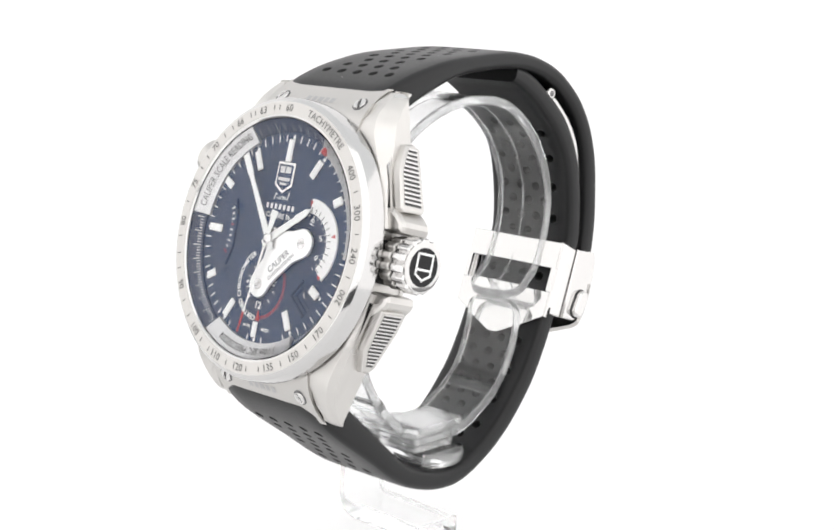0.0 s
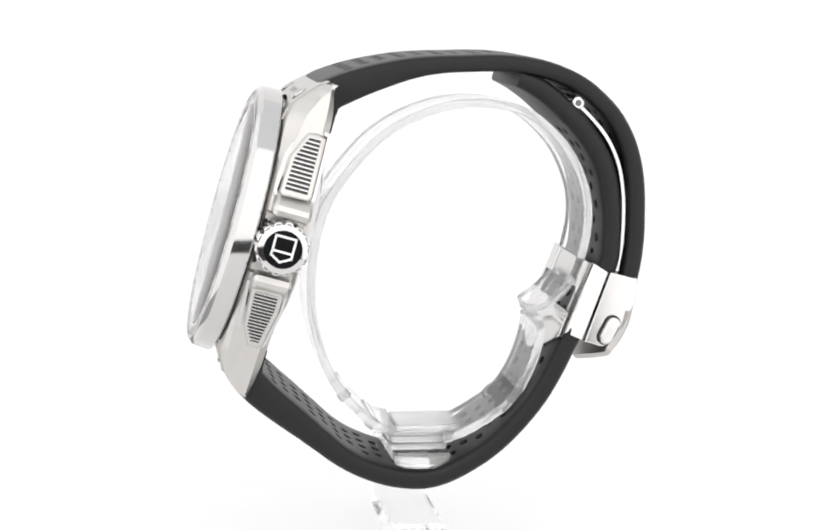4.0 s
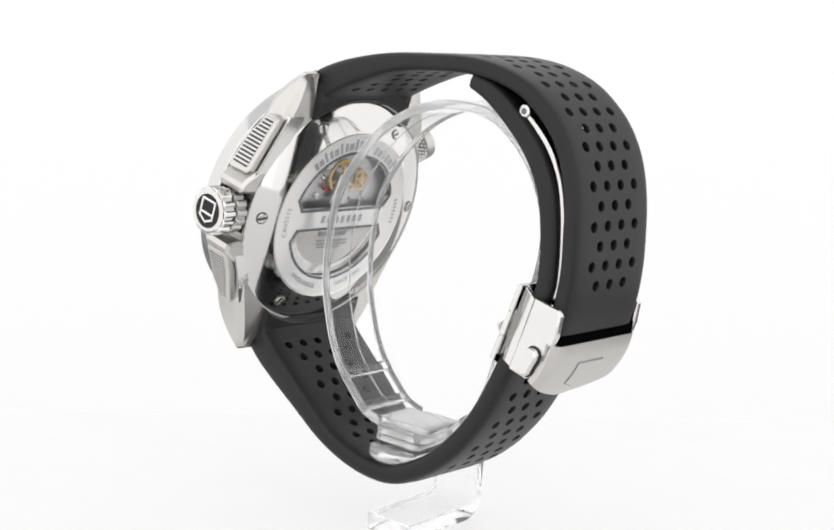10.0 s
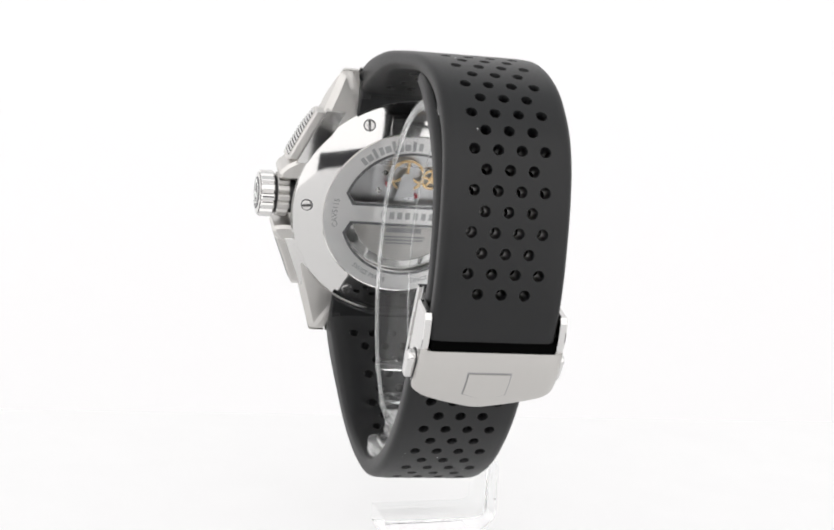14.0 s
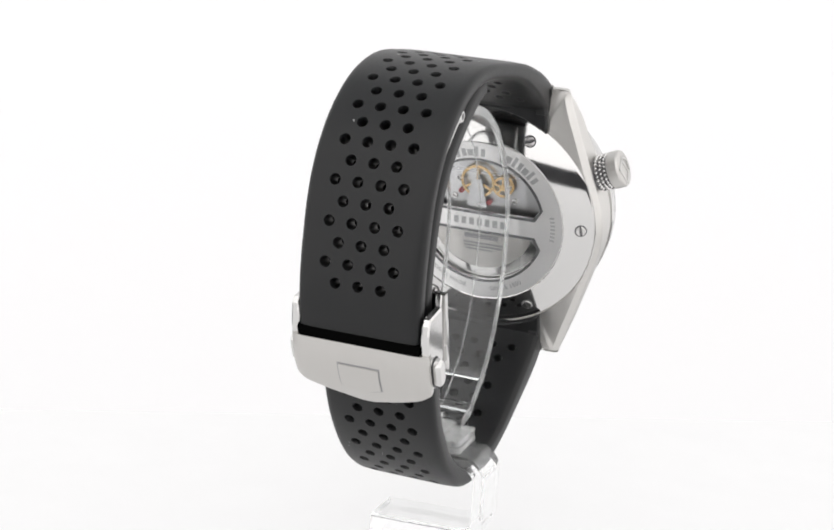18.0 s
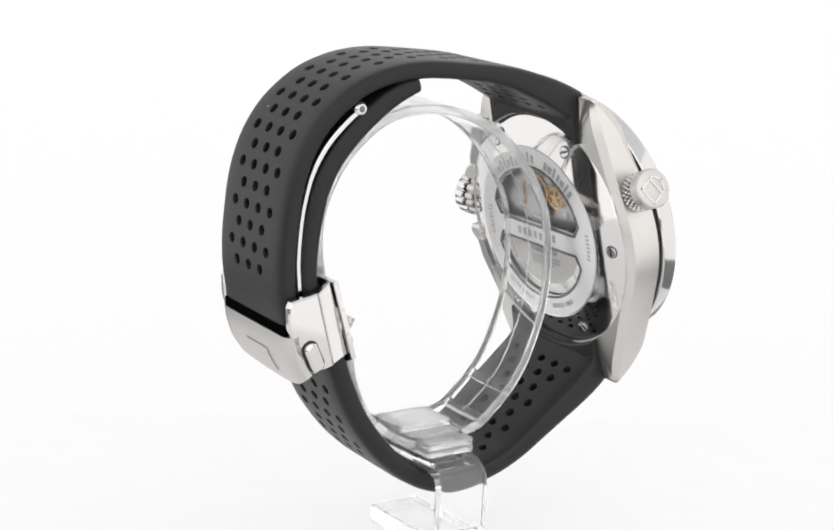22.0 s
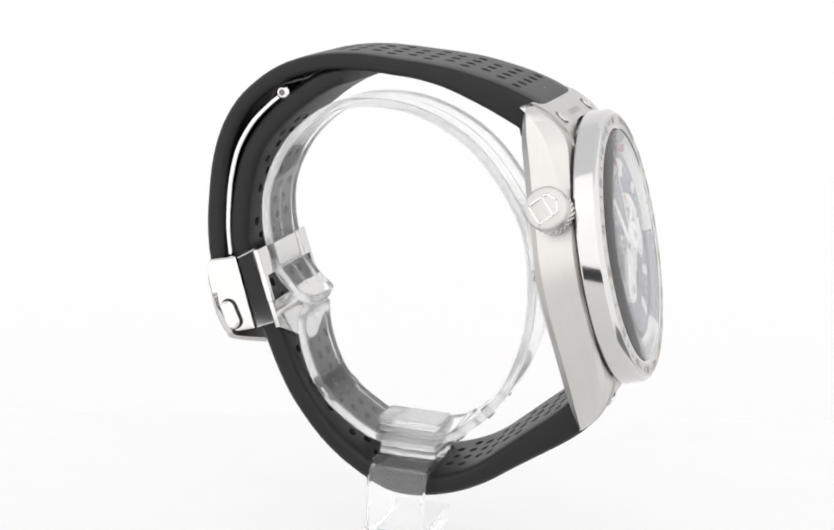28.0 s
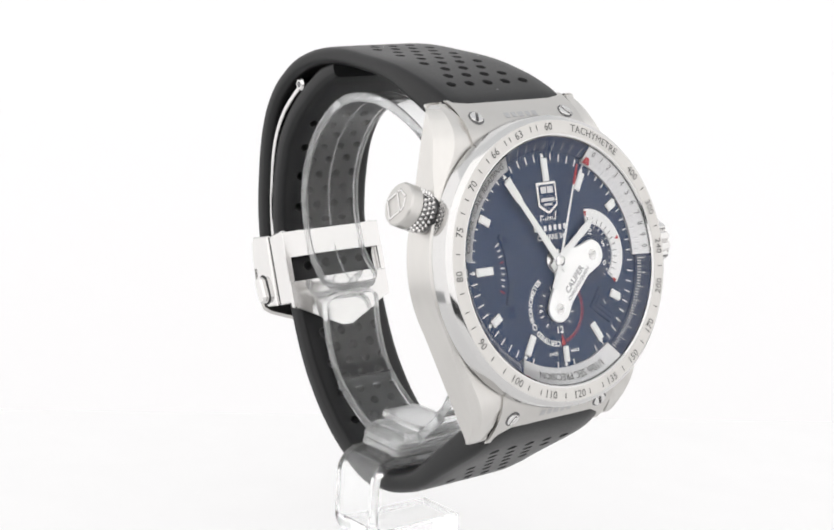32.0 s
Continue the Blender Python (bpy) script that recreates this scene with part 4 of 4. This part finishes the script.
for x, y, w, h in ((-0.65, 1.05, 1.0, 0.95), (0.6, 1.05, 1.1, 0.95), (0, -0.35, 2.5, 0.5), (0, -1.05, 1.5, 0.35)):
    mesh("badge_block", *bar(x - 0.1, y + 9.2, w, h, DZ + 0.29, 0.05), SILVER, badge, smooth=0)
for x, w, h, y in ((-1.5, 0.16, 1.0, 6.3), (-1.2, 0.5, 0.14, 6.6), (-1.05, 0.3, 0.14, 6.1), (-0.6, 0.14, 0.5, 6.1), (-0.2, 0.14, 0.5, 6.12), (0.1, 0.4, 0.13, 6.3), (0.35, 0.14, 0.5, 6.14), (0.7, 0.14, 0.5, 6.16), (1.05, 0.4, 0.13, 6.0), (1.35, 0.15, 1.2, 6.5)):
    mesh("script_bar", *bar(x - 0.1, y, w, h, DZ + 0.005, 0.03, 12), WHITE, DIAL, smooth=0)
for i in range(7):
    mesh("name_bar", *bar(-2.85 + 0.93 * i, 4.8, 0.5, 0.78, DZ + 0.005), WHITE, DIAL, smooth=0)
mesh("lettering", *flat_text("CALIBRE 36", -0.1, 3.5, 1.05, DZ + 0.03), WHITE, DIAL, smooth=0)
mesh("lettering", *flat_text("SWISS", -2.1, -13.1, 0.62, DZ + 0.03), WHITE, DIAL, smooth=0)
mesh("lettering", *flat_text("MADE", 2.0, -13.1, 0.62, DZ + 0.03), WHITE, DIAL, smooth=0)

# minute counter: dark disc and white arc
AX, AY, BX, BY = 6.75, 0.2, -0.6, -6.8
mesh("counter_disc", *prism(circle(AX, AY, 4.45, 48), DZ, DZ + 0.03), BLUE_DARK, DIAL, "dark navy minute counter disc", smooth=0)
arc = mesh("counter_arc", *moved(prism(sector(4.5, 6.65, 0, 134, 40), DZ, DZ + 0.25, 0.1), Matrix.Translation((AX, AY, 0))), WHITE, DIAL, "raised white counter arc")
for i in range(13):
    mesh("counter_mark", *tick(4 + 10.6 * i, 4.65, 5.4, 0.1, DZ + 0.2, DZ + 0.27, 0, AX, AY), INK, arc, smooth=0)
for a in (0, 72, 134):
    mesh("counter_mark", *moved(prism([(-0.3, 6.3), (0.3, 6.3), (0, 5.5)], DZ + 0.22, DZ + 0.28), Matrix.Translation((AX, AY, 0)) @ pose(0, 0, 0, 0, 0, -a)), RED, arc, smooth=0)
for text, a in (("10", 12), ("5", 68), ("0", 118)):
    mesh("numeral", *flat_text(text, AX + 3.3 * math.sin(radians(a)), AY + 3.3 * math.cos(radians(a)), 1.15, DZ + 0.06, 1, 90 - a), WHITE, DIAL, smooth=0)
for i in range(12):
    mesh("counter_tick", *tick(i * 13 - 2, 3.9, 4.35, 0.1, DZ + 0.02, DZ + 0.06, 0, AX, AY), WHITE, DIAL, smooth=0)

# hour counter below
mesh("counter_disc", *prism(circle(BX, BY, 3.7, 48), DZ, DZ + 0.03), BLUE_DARK, DIAL, "dark navy hour counter disc", smooth=0)
for i in [k for k in range(12) if k not in (5, 6)]:
    mesh("counter_tick", *tick(i * 30 + 15, 2.7, 3.35, 0.14, DZ + 0.02, DZ + 0.06, 0, BX, BY), WHITE, DIAL, smooth=0)
mesh("numeral", *flat_text("12", BX + 0.1, BY - 3.05, 1.45, DZ + 0.07), WHITE, DIAL, smooth=0)
mesh("numeral", *flat_text("9", BX - 3.0, BY, 1.0, DZ + 0.07, 1, 90), WHITE, DIAL, smooth=0)
mesh("numeral", *flat_text("3", BX + 2.6, BY + 0.3, 1.0, DZ + 0.07, 1, -90), WHITE, DIAL, smooth=0)
mesh("lettering", *moved(ring_text("CERTIFIED CHRONOMETER", 5.0, 255, 1.05, DZ + 0.04, False, 1.0, 0.0, 1.0, 0.03), Matrix.Translation((BX, BY, 0))), WHITE, DIAL, smooth=0)
mesh("red_arc", *merge(moved(prism(sector(4.68, 4.76, 62, 168, 40), DZ, DZ + 0.03), Matrix.Translation((BX, BY, 0))), *[tick(64 + 4.2 * i, 4.7, 5.15, 0.11, DZ, DZ + 0.04, 0, BX, BY) for i in range(25)]), RED, DIAL, "fine red scale arc", smooth=0)
mesh("red_arrow", *moved(prism([(-0.4, -5.3), (0.4, -5.3), (0, -3.7)], DZ, DZ + 0.07), Matrix.Translation((BX, BY, 0)) @ pose(0, 0, 0, 0, 0, 6)), RED, DIAL, smooth=0)

# linear seconds window and date window
SW = [(-13.2, 5.6), (-9.6, 4.9), (-8.7, 2.5), (-8.5, -2.4), (-9.4, -5.2), (-13.2, -5.8), (-14.4, -1.0)]
mesh("seconds_window", *prism(SW, DZ, DZ + 0.02), BLUE, DIAL, "blue seconds window", smooth=0)
edge = [(-9.6, 4.9), (-8.7, 2.5), (-8.5, -2.4), (-9.4, -5.2), (-9.9, -5.0), (-9.05, -2.3), (-9.25, 2.3), (-10.0, 4.4)]
mesh("window_step", *prism(edge, DZ, DZ + 0.34, 0.16), BLUE, DIAL, "bevelled edge of the seconds window")
for i in range(9):
    y = 3.4 - 0.82 * i
    mesh("seconds_mark", *bar(-9.75 - 0.03 * (i - 4) ** 2, y, 0.55 if i % 2 else 0.8, 0.16, DZ + 0.03, 0.03, 8 * (i - 4)), RED if i in (3, 8) else WHITE, DIAL, smooth=0)
DATE = Matrix.Translation((8.4, -7.4, 0)) @ pose(0, 0, 0, 0, 0, -38) @ Matrix.Diagonal((1.4, 1.4, 1, 1))
dw = mesh("date_window", *moved(merge(*[prism([(-1.5 + d, 1.3 - d), (-1.5 + d, -1.2 + d), (1.6, -1.2 + d), (1.6, -0.84 + d), (-1.14 + d, -0.84 + d), (-1.14 + d, 1.3 - d)], DZ, DZ + 0.36 - d * 0.22, 0.14) for d in (0, 0.5, 1.0)]), DATE), BLUE, DIAL, "stepped dark blue date frame", smooth=15)
mesh("date_disc", *bar(8.9, -6.9, 1.5, 1.1, DZ + 0.01, 0.04, 38), BLUE_DARK, dw, smooth=0)
mesh("date_mark", *bar(8.75, -7.0, 0.1, 0.8, DZ + 0.05, 0.03, -35), WHITE, dw, smooth=0)


# caliper bridge over both counters
def caliper():
    """Bridge with a round end over each counter and a shoulder towards the centre."""
    out = [(AX + 2.15 * math.cos(radians(a)), AY + 2.15 * math.sin(radians(a))) for a in range(100, -71, -12)]
    out += [(5.6, -2.75), (1.95, -6.3)]
    out += [(BX + 2.0 * math.cos(radians(a)), BY + 2.0 * math.sin(radians(a))) for a in range(-30, -201, -12)]
    return out + [(-2.0, -5.0), (-0.7, -3.0), (-0.5, -1.6), (0.5, -0.6), (1.6, 0.9), (3.0, 1.55), (4.6, 1.75)]


cal = mesh("caliper_bridge", *prism(caliper(), DZ + 0.3, DZ + 0.75, 0.15), BRIDGE, DIAL, "silver-white caliper shaped bridge")
ang = math.degrees(math.atan2(AY - BY, AX - BX))
for x, y in ((AX, AY), (BX, BY)):
    mesh("bridge_screw", *moved(screw(0.85, 0.2, 0.2, 20), Matrix.Translation((x, y, DZ + 0.74)) @ Matrix.Diagonal((1, 1, 0.4, 1))), POLISH, cal, "slotted steel screw")
mesh("lettering", *flat_text("CALIPER", (AX + BX) / 2 - 0.35, (AY + BY) / 2 + 0.35, 1.3, DZ + 0.77, 1, ang), GREY_INK, cal, smooth=0)
mesh("lettering", *flat_text("CHRONOGRAPH", (AX + BX) / 2 + 0.4, (AY + BY) / 2 - 0.4, 0.8, DZ + 0.77, 1, ang), GREY_INK, cal, smooth=0)
mesh("centre_ring", *lathe([(1.0, DZ), (1.0, DZ + 0.5), (1.3, DZ + 0.55), (1.75, DZ + 0.45), (1.8, DZ)], 40), POLISH, DIAL, "polished ring round the pivot")


# pointers
def pointer(name, outline, z0, z1, mat, label, bevel=0.08):
    return mesh(name, *prism(outline, z0, z1, bevel), mat, WATCH, label)


HOUR = pointer("hour_pointer", [(-0.5, -1.6), (0.5, -1.6), (0.62, 0), (0.5, 5.6), (0.62, 6.2), (0.5, 8.2), (0, 9.2), (-0.5, 8.2), (-0.62, 6.2), (-0.5, 5.6), (-0.62, 0)], DZ + 0.85, DZ + 1.0, LUME, "silver-white hour pointer")
MINUTE = pointer("minute_pointer", [(-0.45, -1.8), (0.45, -1.8), (0.6, 0), (0.42, 10.6), (0.62, 11.2), (0.6, 14.4), (-0.6, 14.4), (-0.62, 11.2), (-0.42, 10.6), (-0.6, 0)], DZ + 1.1, DZ + 1.25, LUME, "silver-white minute pointer")
SECOND = pointer("seconds_pointer", [(-0.75, -4.2), (0.75, -4.2), (0.3, -0.6), (0.22, 0), (0.13, 11.4), (-0.13, 11.4), (-0.22, 0), (-0.3, -0.6)], DZ + 1.35, DZ + 1.43, LUME, "thin white seconds pointer with a red tip", 0.02)
mesh("red_tip", *prism([(-0.2, 11.4), (0.2, 11.4), (0.12, 14.4), (-0.12, 14.4)], DZ + 1.35, DZ + 1.43), RED, SECOND, "red tip")
mesh("hub", *lathe([(0, DZ + 1.6), (0.45, DZ + 1.58), (0.8, DZ + 1.4), (0.85, DZ + 0.2), (0, DZ + 0.2)], 32, closed=False), POLISH, SECOND, "polished hub")


# ---- case back window ----
def back_window(y0, s, grow=0.0):
    r = 11.2 + grow
    out = [(-9.4 - grow, y0 * s - grow * s), (9.4 + grow, y0 * s - grow * s)]
    a1 = math.degrees(math.asin((y0 + 1.7) / r))
    for i in range(25):
        a = a1 + (180 - 2 * a1) * i / 24
        out.append((r * math.cos(radians(a)), s * r * math.sin(radians(a))))
    return out


disc = mesh("window_plate", *pierced(circle(0, 0, 14.65, 96), [back_window(1.6, 1), back_window(2.3, -1)], -12.15, -11.5), PLATE, BACKP, "satin steel plate with two windows")
for y0, s in ((1.6, 1), (2.3, -1)):
    mesh("window_rim", *pierced(back_window(y0, s, 0.45), [back_window(y0, s, 0.0)], -12.24, -12.1), SMOKED, disc, "dark bevelled window edge")
    g = mesh("back_glass", *prism(back_window(y0, s, 0.2), -11.75, -11.6), CRYSTAL, disc, "clear window")
    g.visible_shadow = False
mv = mesh("movement_plate", *prism(circle(0, 0, 13.6, 64), -9.9, -9.5), MOVEMENT, BACKP, "steel movement plate")
mesh("rotor", *prism(sector(2.0, 11.6, 105, 255, 40), -10.9, -10.5, 0.1), STEEL, mv, "brushed steel winding rotor")
mesh("rotor_weight", *prism(sector(9.4, 11.8, 100, 260, 40), -11.1, -10.45, 0.1), POLISH, mv)
for x, w, h, y in ((0, 6.2, 0.9, -3.6), (-0.3, 7.2, 0.35, -4.9), (-0.3, 6.8, 0.35, -5.5), (0.4, 5.0, 0.3, -6.1)):
    mesh("writing_bar", *bar(x, y, w, h, -10.96, 0.05), GREY_INK, mv, smooth=0)


def wheel(cx, cy, r, spokes, z0, z1):
    ring = moved(lathe([(r - 0.45, z0), (r, z0), (r, z1), (r - 0.45, z1)], 40), Matrix.Translation((cx, cy, 0)))
    arms = [moved(prism([(-0.2, 0), (0.2, 0), (0.2, r - 0.3), (-0.2, r - 0.3)], z0, z1), Matrix.Translation((cx, cy, 0)) @ pose(0, 0, 0, 0, 0, 360 / spokes * i)) for i in range(spokes)]
    return merge(ring, *arms, prism(circle(cx, cy, 0.6, 20), z0 - 0.2, z1, 0))


mesh("balance_wheel", *wheel(0.8, 6.8, 3.0, 3, -10.9, -10.6), GOLD, mv, "gilt balance wheel")
mesh("gear", *wheel(-3.6, 6.2, 1.9, 5, -10.6, -10.4), GOLD, mv, "gilt gear")
mesh("balance_bridge", *prism([(-1.0, 2.0), (2.6, 2.2), (1.8, 7.2), (0.0, 7.4)], -11.2, -10.95, 0.1), MOVEMENT, mv, "steel balance bridge")
for x, y in ((-5.5, 3.4), (5.2, 3.2), (-4.4, 6.4), (4.4, 6.6), (0.6, 8.4)):
    jewel = mesh("jewel_setting", *moved(screw(0.6, 0.2, 0.16, 30 * x), Matrix.Translation((x, y, -10.0)) @ pose(0, 0, 0, 180, 0, 0)), POLISH, mv)
for x, y in ((-1.2, 3.0), (3.8, 4.6)):
    mesh("jewel", *prism(circle(x, y, 0.45, 16), -10.9, -10.0, 0), RED, mv)
# marks on the plate: plain bars for names and codes, words that can be read
for i in range(19):
    a = -48 + 5.1 * i
    if 6 < i < 9:
        continue
    low, wide = (0.25, 0.0, 0.4)[i % 3], (0.42, 0.6, 0.34)[(i * 2) % 3]
    mesh("name_bar", *tick(a, 11.95 + low * 0.3, 13.85 - low * 1.4, wide * 1.7, -12.17, -12.14), ETCH, disc, smooth=0)
for i in range(7):
    mesh("name_bar", *bar(-4.2 + 1.4 * i, -0.35, 0.85, 1.3, -12.17, 0.03), ETCH, disc, smooth=0)
for i in range(7):
    mesh("code_bar", *tick(262 + i * 3.0, 12.6, 13.4, 0.4, -12.17, -12.14), PALE_INK, disc, smooth=0)
mirror = Matrix.Diagonal((-1, 1, 1, 1))
mesh("lettering", *moved(ring_text("CAV5115", 12.75, -92, 1.35, -12.2, False), mirror), ETCH, disc, smooth=0)
mesh("lettering", *moved(ring_text("SWISS MADE", 12.9, 205, 1.2, -12.2, True), mirror), GREY_INK, disc, smooth=0)
mesh("lettering", *moved(ring_text("SINCE 1860", 12.9, 157, 1.2, -12.2, True), mirror), GREY_INK, disc, smooth=0)


# ---- movement ----
TIMES = [0, 0.1, 0.5] + list(range(1, 32)) + [31.5, 31.9, 32]


HOUR.matrix_basis = pose(0, 0, 0, 0, 0, -55)


def motions():
    walk(WATCH, [(t, in_metres(spin(t) @ SEAT)) for t in TIMES])
    walk(MINUTE, [(t, pose(0, 0, 0, 0, 0, 36.6 - 0.1 * t)) for t in (0, 8, 16, 24, 32)])
    walk(SECOND, [(t, pose(0, 0, 0, 0, 0, -189.6 - 6.0 * t)) for t in TIMES])
    walk(STAND, [(t, spin(t)) for t in TIMES])


motions()
